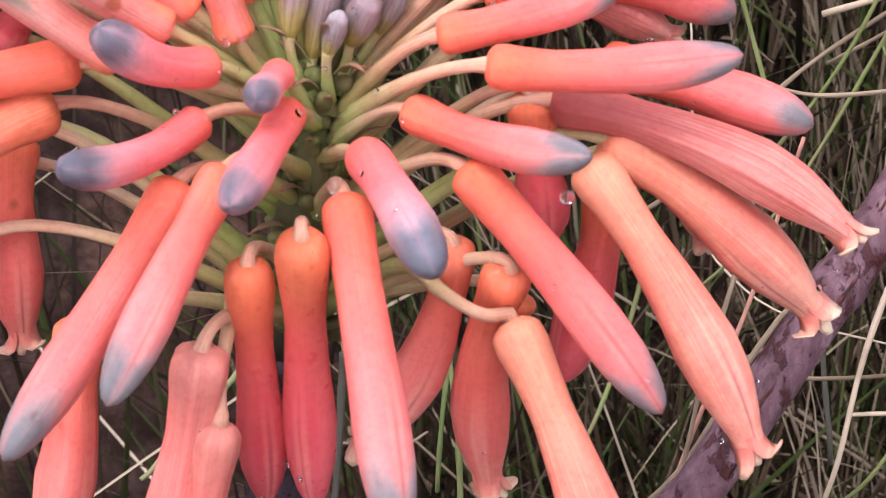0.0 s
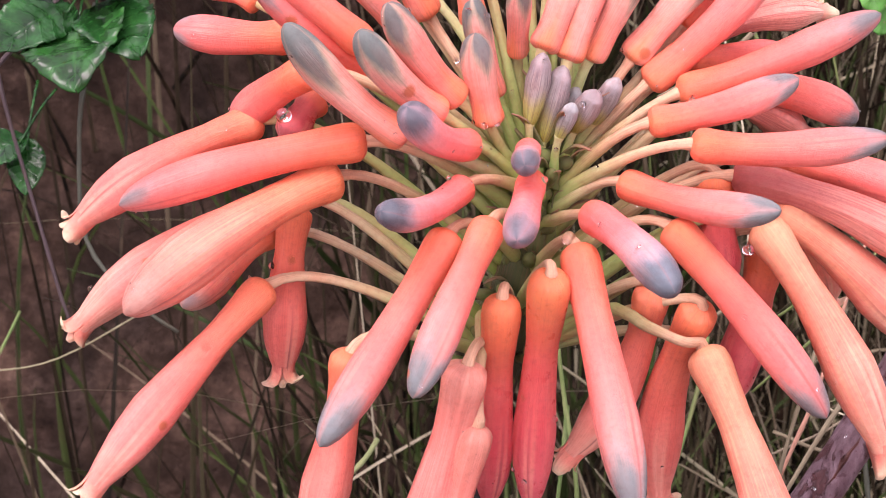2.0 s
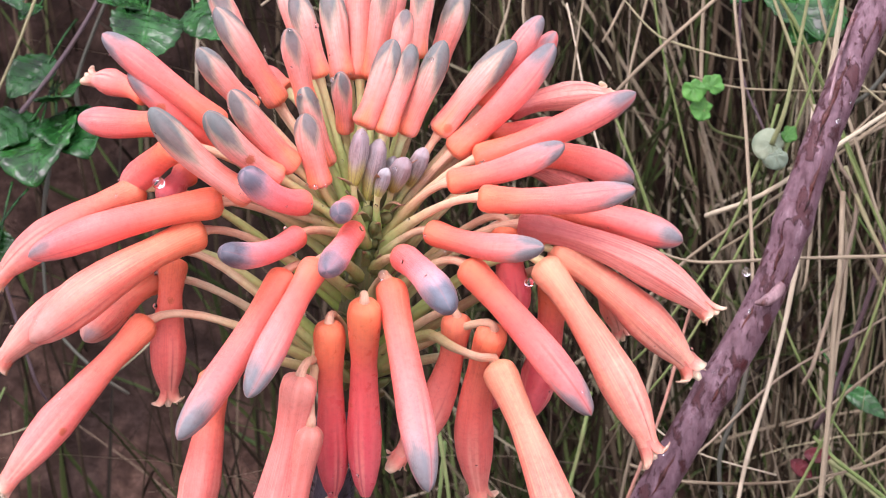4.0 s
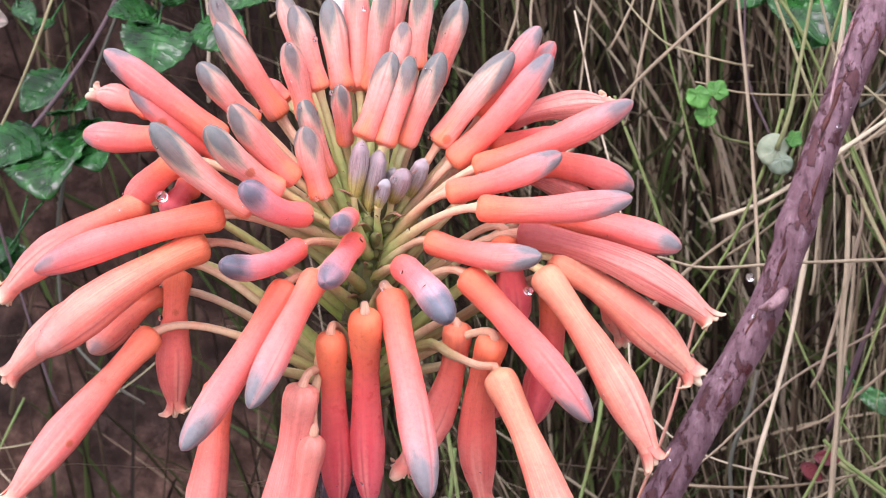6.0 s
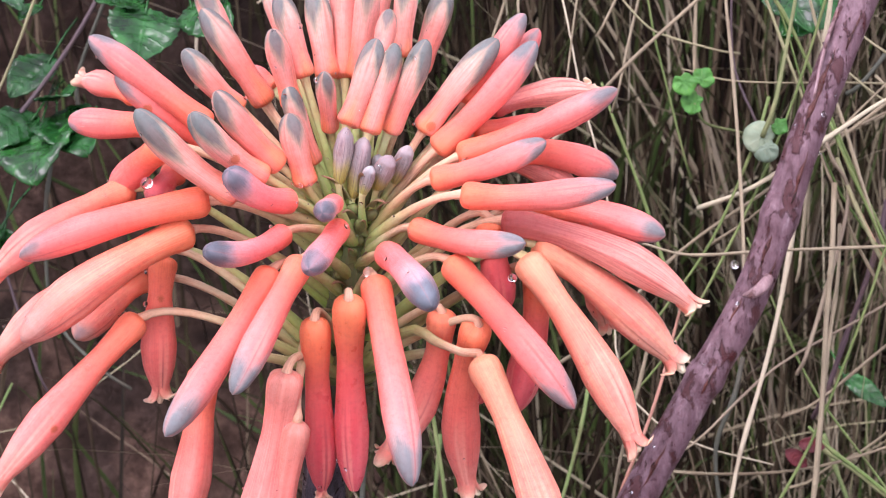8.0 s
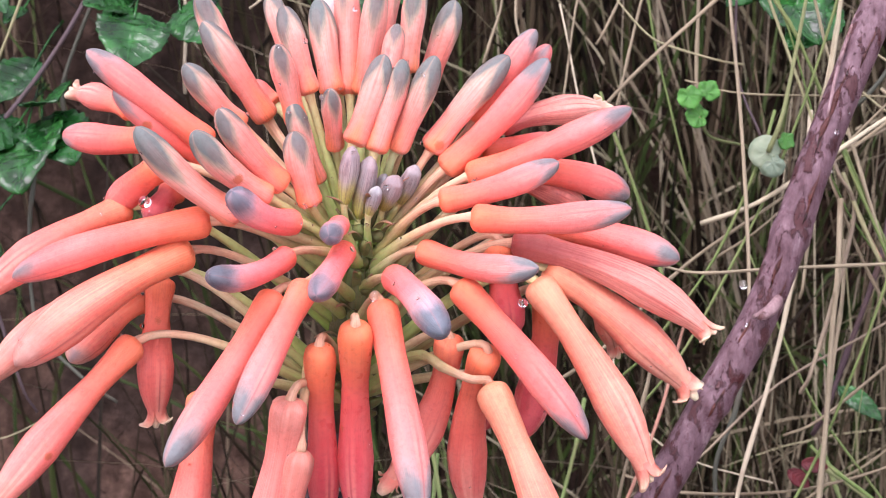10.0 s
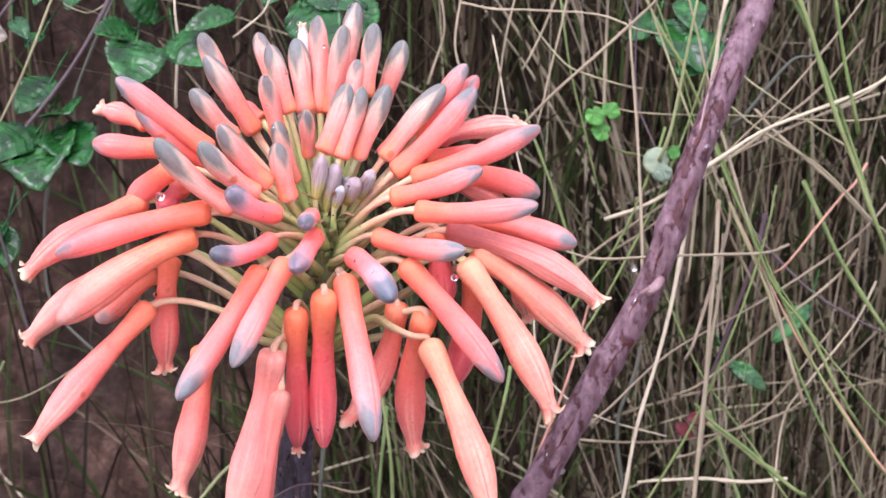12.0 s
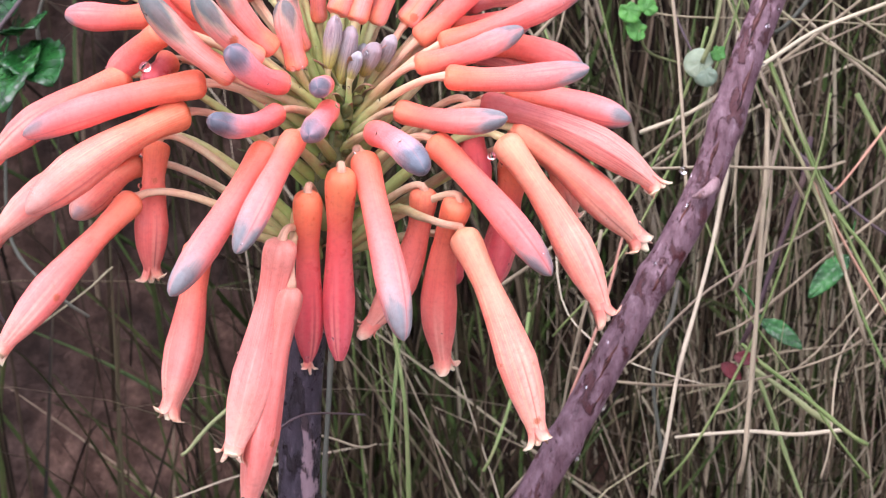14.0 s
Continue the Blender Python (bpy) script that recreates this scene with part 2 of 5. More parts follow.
def stem_skin(name, dark, mid, pale, scar, pale_level):
    """Weathered stalk: purple-brown skin with a waxy pale bloom, peeling patches and rusty scars."""
    m, t, s = material(name)
    c = t.nodes.new("ShaderNodeTexCoord")
    long = stretched(t, c.outputs["Object"], 1.0, 1.0, 0.35)
    base = ramp(t, [(0.32, dark), (0.6, mid), (0.78, pale)], noise_out(t, 420.0, long, 7.0, 0.7))
    peel = ramp(t, [(pale_level, (0, 0, 0)), (pale_level + 0.05, (1, 1, 1))], noise_out(t, 170.0, long, 5.0, 0.6))
    base = mix(t, math_node(t, "MULTIPLY", peel, 0.75), base, (0.34, 0.24, 0.25))
    scars = ramp(t, [(0.53, (0, 0, 0)), (0.57, (1, 1, 1))], noise_out(t, 230.0, long, 6.0, 0.7))
    base = mix(t, math_node(t, "MULTIPLY", scars, 0.8), base, scar)
    grain = noise_out(t, 900.0, stretched(t, c.outputs["Object"], 1, 1, 0.2), 4.0, 0.7)
    base = mix(t, 0.5, base, ramp(t, [(0.3, (0.75, 0.75, 0.75)), (0.7, (1.15, 1.15, 1.15))], grain), "MULTIPLY")
    t.links.new(base, s.inputs["Base Color"])
    gloss = ramp(t, [(0.35, (0.22, 0.22, 0.22)), (0.6, (0.6, 0.6, 0.6))], noise_out(t, 300.0, c.outputs["Object"], 4.0))
    t.links.new(gloss, s.inputs["Roughness"])
    bump(t, s, mix(t, 0.4, noise_out(t, 500.0, long, 7.0, 0.7), scars), 0.9, 0.0011)
    return m


MAT_CANE = stem_skin("purple_cane_skin", (0.078, 0.034, 0.042), (0.205, 0.125, 0.142), (0.38, 0.30, 0.32), (0.060, 0.010, 0.008), 0.66)
MAT_SHEATH = stem_skin("pale_sheath_skin", (0.16, 0.09, 0.09), (0.28, 0.18, 0.18), (0.46, 0.36, 0.35), (0.14, 0.06, 0.05), 0.6)
MAT_SCAR = stem_skin("rusty_scar_skin", (0.035, 0.010, 0.008), (0.11, 0.032, 0.022), (0.20, 0.085, 0.06), (0.012, 0.005, 0.004), 0.72)
MAT_STALK = stem_skin("dark_stalk_skin", (0.014, 0.011, 0.016), (0.055, 0.045, 0.058), (0.20, 0.175, 0.20), (0.010, 0.006, 0.007), 0.58)


def blade_skin(name, stops, rough=0.6):
    """Grass and straw: each blade has its own tone, with fibres along it."""
    m, t, s = material(name)
    g = t.nodes.new("ShaderNodeNewGeometry")
    c = t.nodes.new("ShaderNodeTexCoord")
    info = t.nodes.new("ShaderNodeObjectInfo")
    both = t.nodes.new("ShaderNodeMath")
    both.operation = "ADD"
    t.links.new(g.outputs["Random Per Island"], both.inputs[0])
    t.links.new(info.outputs["Random"], both.inputs[1])
    part = t.nodes.new("ShaderNodeMath")
    part.operation = "FRACT"
    t.links.new(both.outputs[0], part.inputs[0])
    colour = ramp(t, stops, part.outputs[0])
    along = noise_out(t, 3.0, stretched(t, c.outputs["UV"], 1.5, 0.3), 3.0)
    colour = mix(t, ramp(t, [(0.45, (0, 0, 0)), (0.7, (0.5, 0.5, 0.5))], along), colour, (stops[-2][1][0] * 1.15, stops[-2][1][1] * 1.1, stops[-2][1][2]))
    streaks = noise_out(t, 12.0, stretched(t, c.outputs["UV"], 2.0, 1.5), 4.0, 0.7)
    colour = mix(t, 0.75, colour, ramp(t, [(0.3, (0.55, 0.52, 0.48)), (0.7, (1.25, 1.22, 1.15))], streaks), "MULTIPLY")
    blotch = ramp(t, [(0.56, (0, 0, 0)), (0.7, (1, 1, 1))], noise_out(t, 60.0, c.outputs["Object"], 3.0))
    colour = mix(t, math_node(t, "MULTIPLY", blotch, 0.45), colour, (0.10, 0.065, 0.04))
    t.links.new(colour, s.inputs["Base Color"])
    s.inputs["Roughness"].default_value = rough
    s.inputs["Specular IOR Level"].default_value = 0.16
    bump(t, s, streaks, 0.3, 0.0004)
    return m


MAT_STRAW = blade_skin("dry_straw", [(0, (0.147, 0.123, 0.0813)), (0.25, (0.322, 0.287, 0.196)), (0.45, (0.195, 0.164, 0.113)), (0.6, (0.234, 0.24, 0.132)), (0.8, (0.488, 0.45, 0.333)), (1, (0.127, 0.0941, 0.0686))])
# Lowest tones near black: shade of the gaps between stems, given as blade colour.
MAT_THATCH = blade_skin("gap_shaded_thatch", [(0, (0.00353, 0.00262, 0.00168)), (0.34, (0.0097, 0.00698, 0.0042)), (0.52, (0.0441, 0.034, 0.021)), (0.64, (0.0176, 0.0262, 0.0084)), (0.82, (0.101, 0.0803, 0.0504)), (1, (0.185, 0.148, 0.101))])
MAT_GREENBLADE = blade_skin("green_grass", [(0.0, (0.04, 0.085, 0.022)), (0.4, (0.085, 0.15, 0.045)), (0.75, (0.16, 0.21, 0.075)), (1.0, (0.07, 0.13, 0.05))], 0.5)
# Darker copy of the green grass, with the shade low down in its colours.
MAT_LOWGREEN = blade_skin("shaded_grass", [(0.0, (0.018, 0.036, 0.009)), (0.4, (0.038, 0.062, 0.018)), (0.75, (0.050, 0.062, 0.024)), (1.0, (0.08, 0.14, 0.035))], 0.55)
MAT_GREENSTEM = blade_skin("green_stem", [(0.0, (0.075, 0.15, 0.035)), (0.3, (0.15, 0.21, 0.075)), (0.55, (0.11, 0.19, 0.06)), (0.8, (0.30, 0.30, 0.17)), (1.0, (0.13, 0.19, 0.07))], 0.5)
MAT_GREYSTEM = blade_skin("grey_green_stem", [(0.0, (0.042, 0.052, 0.038)), (0.5, (0.075, 0.084, 0.066)), (1.0, (0.055, 0.062, 0.048))], 0.55)
MAT_PURPLESTEM = blade_skin("purple_stem", [(0.0, (0.06, 0.040, 0.046)), (0.5, (0.105, 0.085, 0.092)), (1.0, (0.085, 0.06, 0.066))], 0.5)
MAT_PINKSTRAW = blade_skin("pinkish_straw", [(0.0, (0.45, 0.24, 0.18)), (1.0, (0.52, 0.32, 0.22))], 0.55)


def leaf_skin(name, dark, mid, pale, rough):
    m, t, s = material(name)
    c = t.nodes.new("ShaderNodeTexCoord")
    info = t.nodes.new("ShaderNodeObjectInfo")
    colour = ramp(t, [(0.36, dark), (0.55, mid), (0.72, pale)], noise_out(t, 140.0, c.outputs["Object"], 5.0, 0.65))
    sep = t.nodes.new("ShaderNodeSeparateXYZ")
    t.links.new(c.outputs["UV"], sep.inputs[0])
    side = math_node(t, "ABSOLUTE", math_node(t, "MULTIPLY", mathsub(t, sep.outputs[1], 0.5), 2.0))
    rib = t.nodes.new("ShaderNodeMath")
    rib.operation = "FRACT"
    run = t.nodes.new("ShaderNodeMath")
    run.operation = "MULTIPLY_ADD"
    t.links.new(sep.outputs[0], run.inputs[0])
    run.inputs[1].default_value = 7.0
    back = t.nodes.new("ShaderNodeMath")
    back.operation = "MULTIPLY"
    t.links.new(side, back.inputs[0])
    back.inputs[1].default_value = -1.3
    t.links.new(back.outputs[0], run.inputs[2])
    t.links.new(run.outputs[0], rib.inputs[0])
    veins = ramp(t, [(0.0, (1, 1, 1)), (0.10, (0, 0, 0)), (0.5, (0.35, 0.35, 0.35)), (0.90, (0, 0, 0)), (1.0, (1, 1, 1))], rib.outputs[0])
    middle = ramp(t, [(0.02, (1, 1, 1)), (0.07, (0, 0, 0))], side)
    lines = mix(t, 1.0, veins, middle, "LIGHTEN")
    colour = mix(t, math_node(t, "MULTIPLY", lines, 0.22), colour, pale)
    tint = ramp(t, [(0.0, (0.75, 0.8, 0.8)), (1.0, (1.25, 1.15, 1.0))], info.outputs["Random"])
    colour = mix(t, 0.8, colour, tint, "MULTIPLY")
    t.links.new(colour, s.inputs["Base Color"])
    s.inputs["Roughness"].default_value = rough
    s.inputs["Specular IOR Level"].default_value = 0.34
    s.inputs["Subsurface Weight"].default_value = 0.04
    s.inputs["Subsurface Scale"].default_value = 0.001
    bump(t, s, mix(t, 0.5, noise_out(t, 260.0, c.outputs["Object"], 3.0, 0.55), lines), 0.35, 0.0007)
    return m


MAT_LEAF = leaf_skin("bramble_leaf_skin", (0.003, 0.020, 0.004), (0.010, 0.072, 0.014), (0.030, 0.150, 0.034), 0.27)
MAT_CLOVER = leaf_skin("bright_leaf_skin", (0.025, 0.12, 0.018), (0.045, 0.19, 0.028), (0.08, 0.25, 0.045), 0.45)
MAT_PALELEAF = leaf_skin("pale_leaf_skin", (0.10, 0.15, 0.10), (0.15, 0.21, 0.145), (0.21, 0.27, 0.20), 0.5)
MAT_DRYLEAF = leaf_skin("dry_leaf_skin", (0.14, 0.125, 0.10), (0.22, 0.20, 0.165), (0.30, 0.28, 0.235), 0.65)
MAT_REDLEAF = leaf_skin("red_leaf_skin", (0.04, 0.004, 0.005), (0.08, 0.007, 0.010), (0.12, 0.014, 0.016), 0.5)

m, t, s = material("dark_soil")
c = t.nodes.new("ShaderNodeTexCoord")
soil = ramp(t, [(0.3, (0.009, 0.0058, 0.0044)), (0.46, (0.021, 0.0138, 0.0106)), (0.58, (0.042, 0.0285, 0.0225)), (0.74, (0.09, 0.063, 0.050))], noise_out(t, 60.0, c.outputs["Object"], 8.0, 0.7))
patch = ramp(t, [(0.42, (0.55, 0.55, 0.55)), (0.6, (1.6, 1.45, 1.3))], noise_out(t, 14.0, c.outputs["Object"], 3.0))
# Stronger light at the bank's foot, painted in: soil colour brightens at low heights.
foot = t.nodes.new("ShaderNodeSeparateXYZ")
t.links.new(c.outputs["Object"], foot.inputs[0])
lit_edge = math_node(t, "ADD", foot.outputs[2], math_node(t, "MULTIPLY", noise_out(t, 9.0, c.outputs["Object"], 4.0), 0.16))
foot_light = ramp(t, [(0.24, (2.3, 2.25, 2.2)), (0.40, (1.0, 1.0, 1.0))], lit_edge)
t.links.new(mix(t, 1.0, mix(t, 0.7, soil, patch, "MULTIPLY"), foot_light, "MULTIPLY"), s.inputs["Base Color"])
s.inputs["Roughness"].default_value = 0.9
s.inputs["Specular IOR Level"].default_value = 0.1
bump(t, s, noise_out(t, 150.0, c.outputs["Object"], 8.0, 0.7), 1.0, 0.008)
MAT_SOIL = m

m, t, s = material("water")
s.inputs["Base Color"].default_value = (1, 1, 1, 1)
s.inputs["Roughness"].default_value = 0.02
s.inputs["IOR"].default_value = 1.45
s.inputs["Transmission Weight"].default_value = 1.0
MAT_WATER = m


# ---- mesh helpers ----
def mesh_object(name, verts, faces, uvs, mat, parent=None, smooth=True):
    me = bpy.data.meshes.new(name)
    me.from_pydata([tuple(v) for v in verts], [], faces)
    if uvs is not None:
        layer = me.uv_layers.new(name="UVMap")
        flat = np.asarray(uvs, dtype=np.float32)[[l.vertex_index for l in me.loops]]
        layer.data.foreach_set("uv", flat.ravel())
    if smooth:
        me.polygons.foreach_set("use_smooth", [True] * len(me.polygons))
    me.materials.append(mat)
    ob = new(name, me)
    if parent is not None:
        ob.parent = parent
    return ob


def frames_along(pts):
    """Side and up vectors carried along a line of points."""
    tangents = [(pts[min(i + 1, len(pts) - 1)] - pts[max(i - 1, 0)]).normalized() for i in range(len(pts))]
    ref = Vector((0, 0, 1)) if abs(tangents[0].z) < 0.9 else Vector((0, -1, 0))
    side = tangents[0].cross(ref).normalized()
    out = []
    for d in tangents:
        side = (side - d * side.dot(d)).normalized()
        out.append((d, side, side.cross(d)))
    return out


def tube(pts, radii, seg, shape=None, caps=True):
    """Rings round a line of points. shape(u, angle) scales the radius. Gives vertices, faces, UVs (u along, v round)."""
    verts, faces, uvs = [], [], []
    fr, n = frames_along(pts), len(pts)
    for i, (p, r) in enumerate(zip(pts, radii)):
        u = i / (n - 1)
        for k in range(seg):
            a = 2 * math.pi * k / seg
            q = r * (shape(u, a) if shape else 1.0)
            verts.append(p + (fr[i][1] * math.cos(a) + fr[i][2] * math.sin(a)) * q)
            uvs.append((u, abs(2 * k / seg - 1)))
    for i in range(n - 1):
        for k in range(seg):
            a, b = i * seg + k, i * seg + (k + 1) % seg
            faces.append((a, b, b + seg, a + seg))
    if caps:
        faces.append(tuple(range(seg))[::-1])
        faces.append(tuple(range((n - 1) * seg, n * seg)))
    return verts, faces, uvs


def smooth_line(points, n):
    """A smooth line of n points through the given ones."""
    pts = [2 * points[0] - points[1], *points, 2 * points[-1] - points[-2]]
    out = []
    for i in range(n):
        x = i / (n - 1) * (len(points) - 1)
        k = min(int(x), len(points) - 2)
        s = x - k
        a, b, c2, d = pts[k : k + 4]
        out.append(0.5 * (2 * b + (c2 - a) * s + (2 * a - 5 * b + 4 * c2 - d) * s * s + (3 * b - a - 3 * c2 + d) * s**3))
    return out


def interp(x, table):
    return float(np.interp(x, [a for a, _ in table], [b for _, b in table]))


# ---- ground: one sheet, with the grassy bank behind the plant ----
def ground_height(x, y):
    rise = min(max((y - 0.16) / 0.75, 0.0), 1.0)
    rise = rise * rise * (3 - 2 * rise)
    rough = 0.02 * noise.noise(Vector((x * 6, y * 6, 0))) + 0.008 * noise.noise(Vector((x * 25, y * 25, 3)))
    near = 1.0 if abs(x) < 3 and abs(y) < 3 else 0.0
    return 0.95 * rise + rough * near - 0.02


def build_ground():
    xs = sorted({round(v, 3) for v in np.linspace(-0.6, 0.7, 66)} | {-400, -100, -30, -10, -4, -2, -1, 1, 2, 4, 10, 30, 100, 400})
    ys = sorted({round(v, 3) for v in np.linspace(-0.3, 1.1, 71)} | {-400, -100, -30, -10, -4, -2, -1, 1.6, 3, 10, 30, 100, 400})
    verts = [(x, y, ground_height(x, y)) for y in ys for x in xs]
    w = len(xs)
    faces = [(j * w + i, j * w + i + 1, (j + 1) * w + i + 1, (j + 1) * w + i) for j in range(len(ys) - 1) for i in range(w - 1)]
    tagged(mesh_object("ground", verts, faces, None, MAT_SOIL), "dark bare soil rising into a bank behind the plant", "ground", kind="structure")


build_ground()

# ---- the flower head ----
HEAD = new("aloe_inflorescence")
HEAD.location = P((-9, 2, 0))
tagged(HEAD, "coral-orange aloe flower head on a dark purple stalk, wet with dew", "flower")
HEAD_INV = Matrix.Translation(-HEAD.location)
AXIS_LOW, AXIS_TOP = P((-8, 2, 430)), P((5, 7, 514))
SEEDS = random.Random(4)
FLORET_LINES, PEDICEL_LINES = [], []

PROFILE = {
    "bud": [(0, 0.42), (0.012, 0.74), (0.035, 0.93), (0.08, 0.98), (0.15, 0.92), (0.27, 0.86), (0.48, 0.95), (0.66, 1.04), (0.79, 0.97), (0.88, 0.80), (0.94, 0.60), (0.98, 0.36), (1.0, 0.05)],
    "blunt": [(0, 0.42), (0.02, 0.76), (0.05, 0.95), (0.12, 0.98), (0.3, 0.90), (0.5, 0.95), (0.72, 1.06), (0.85, 0.98), (0.94, 0.76), (0.98, 0.46), (1.0, 0.06)],
    "old": [(0, 0.36), (0.012, 0.74), (0.035, 0.96), (0.08, 1.06), (0.14, 1.0), (0.32, 0.78), (0.5, 0.90), (0.7, 1.10), (0.84, 0.98), (0.94, 0.66), (1.0, 0.30)],
    "flower": [(0, 0.40), (0.012, 0.70), (0.035, 0.90), (0.08, 0.93), (0.15, 0.82), (0.28, 0.75), (0.48, 0.96), (0.66, 1.15), (0.80, 1.02), (0.91, 0.76), (0.97, 0.58), (1.0, 0.55)],
    "club": [(0, 0.40), (0.012, 0.70), (0.035, 0.86), (0.08, 0.88), (0.15, 0.78), (0.28, 0.76), (0.5, 1.0), (0.68, 1.12), (0.82, 1.0), (0.92, 0.72), (0.975, 0.42), (1.0, 0.08)],
    "young": [(0, 0.35), (0.08, 0.6), (0.3, 0.85), (0.6, 1.0), (0.85, 0.8), (0.96, 0.42), (1.0, 0.08)],
}


def axis_point(height):
    s = (height - AXIS_LOW.z) / (AXIS_TOP.z - AXIS_LOW.z)
    return AXIS_LOW.lerp(AXIS_TOP, s)


def floret(base, tip, width, bend, kind, via=None, lipped=False):
    """One flower of the head: tube from base to tip (mm), its stalk, and the lips of an open one. bend: arch upwards, as a share of its length."""
    base, tip = P(base), P(tip)
    along = tip - base
    length = along.length
    d = along.normalized()
    if kind in ("open", "flower", "dry"):
        tip = tip - d * (0.58 * width * MM)
    up = Vector((0, 0, 1)) - d * d.z
    if up.length < 0.25:
        out = Vector((base.x, base.y - 0.006, 0))
        up = out - d * out.dot(d)
    arch = up.normalized() * (bend * 2 * length)
    mid = (base + tip) / 2 + arch
    wob = SEEDS.randrange(24) * math.pi / 12
    n = 36
    pts = []
    for i in range(n):
        s = i / (n - 1)
        s = 0.5 - 0.5 * math.cos(math.pi * s)
        pts.append(base * (1 - s) ** 2 + mid * (2 * s * (1 - s)) + tip * s * s)
    run = [0.0]
    for a, b in zip(pts, pts[1:]):
        run.append(run[-1] + (b - a).length)
    us = [r / run[-1] for r in run]
    form = {"open": "flower", "dry": "flower", "dryf": "flower", "pale": "flower", "lilac": "blunt"}.get(kind, kind)
    radii = [interp(u, PROFILE[form]) * width * 0.5 * MM for u in us]
    crease = {"open": 0.12, "lilac": 0.07, "bud": 0.085, "old": 0.10, "club": 0.12, "flower": 0.12, "dry": 0.16, "dryf": 0.16, "young": 0.08, "pale": 0.12}[kind]

    def petal(a):
        return abs(((a + wob) / (2 * math.pi) * 3) % 1.0 * 2 - 1)

    def shape(u, a):
        late = min(max((u - 0.35) / 0.4, 0), 1)
        groove = petal(a) ** 0.5
        lump = noise.noise(Vector((math.cos(a) * 1.2, math.sin(a) * 1.2, u * 5 + wob * 7)))
        fine = math.cos(6 * a + wob) * 0.35 if kind in ("dry", "dryf") else 0.0
        return 1 + crease * late * (groove - 0.6) * 1.6 + 0.035 * lump + crease * fine

    seg = 30
    verts, faces, uvs = tube(pts, radii, seg, shape)
    uvs = [(us[i // seg], petal(2 * math.pi * (i % seg) / seg)) for i in range(len(verts))]
    if kind == "bud":
        mat = MAT_TIP if tip.z > 0.527 and abs(tip.x) < 0.036 else MAT_BUD
    elif kind in ("dry", "dryf"):
        mat = MAT_DRY if base.z > 0.5 else MAT_FADED
    else:
        mat = {"open": MAT_OPEN, "lilac": MAT_LILAC, "club": MAT_CLUB, "old": MAT_OLD, "flower": MAT_FLOWER, "young": MAT_YOUNG, "pale": MAT_PALE}[kind]
    ob = mesh_object("floret", [HEAD_INV @ v for v in verts], faces, uvs, mat, HEAD)
    words = {"bud": "closed coral bud with a grey tip", "old": "drooping red tubular flower, deepened by painted-in shade", "club": "swollen peach-coral bud with a grey point", "flower": "open coral tube with pale lips", "dry": "withering streaked pink tube", "dryf": "withering streaked pink tube", "young": "tiny purple-green bud", "open": "open deep-coral tube with pale lips", "lilac": "short pink bud with a slate-lilac tip", "pale": "bleached white spent flower"}
    tagged(ob, words[kind])
    FLORET_LINES.append((pts, radii, kind))

    # stalk of the floret, hooked over to meet its base
    reach = math.hypot(base.x, base.y - 0.005)
    level = min(max(0.85 * base.z + 0.15 * tip.z - 0.60 * reach, 0.474), 0.504 if kind != "young" else 0.507)
    start = axis_point(level)
    outward = Vector((base.x - start.x, base.y - start.y, 0))
    outward = outward.normalized() if outward.length > 1e-4 else Vector((0, 0, 1))
    start = start + outward * 0.0025
    span = (base - start).length
    rise = (base - start).normalized()
    t0 = (rise + Vector((0, 0, 0.30))).normalized() * span * 1.0
    t1 = ((mid - base).normalized() * 0.75 + rise * 0.25) * span * 0.8
    line = []
    for i in range(14):
        s = i / 13
        line.append(start * (2 * s**3 - 3 * s**2 + 1) + t0 * (s**3 - 2 * s**2 + s) + base * (3 * s**2 - 2 * s**3) + t1 * (s**3 - s**2))
    if via:
        line = smooth_line([start, *(P(q) for q in via), base - (mid - base).normalized() * 0.001], 14)
    line.append(base + (mid - base).normalized() * 0.0008)
    thick = {"young": 0.7}.get(kind, 0.92) * MM
    rr = [thick * (1.45 - 0.58 * min(i / 8, 1)) * (1 + 0.06 * noise.noise(p * 400)) for i, p in enumerate(line)]
    rr[-2], rr[-1] = thick * 1.1, thick * 1.25
    PEDICEL_LINES.append((line, rr))
    v2, f2, u2 = tube(line, rr, 9)
    green = (kind in ("flower", "young") and not via) or (kind == "open" and base.z > 0.5) or (base.z > 0.512 and abs(base.x) < 0.014)
    stalk = mesh_object("pedicel", [HEAD_INV @ v for v in v2], f2, u2, MAT_GREEN_PEDICEL if green else MAT_PEDICEL, ob)
    tagged(stalk, "slender pale green flower stalk" if green else "slender pinkish-tan flower stalk")

    if form == "flower" or lipped:
        lips(ob, pts, radii, wob)
    return ob


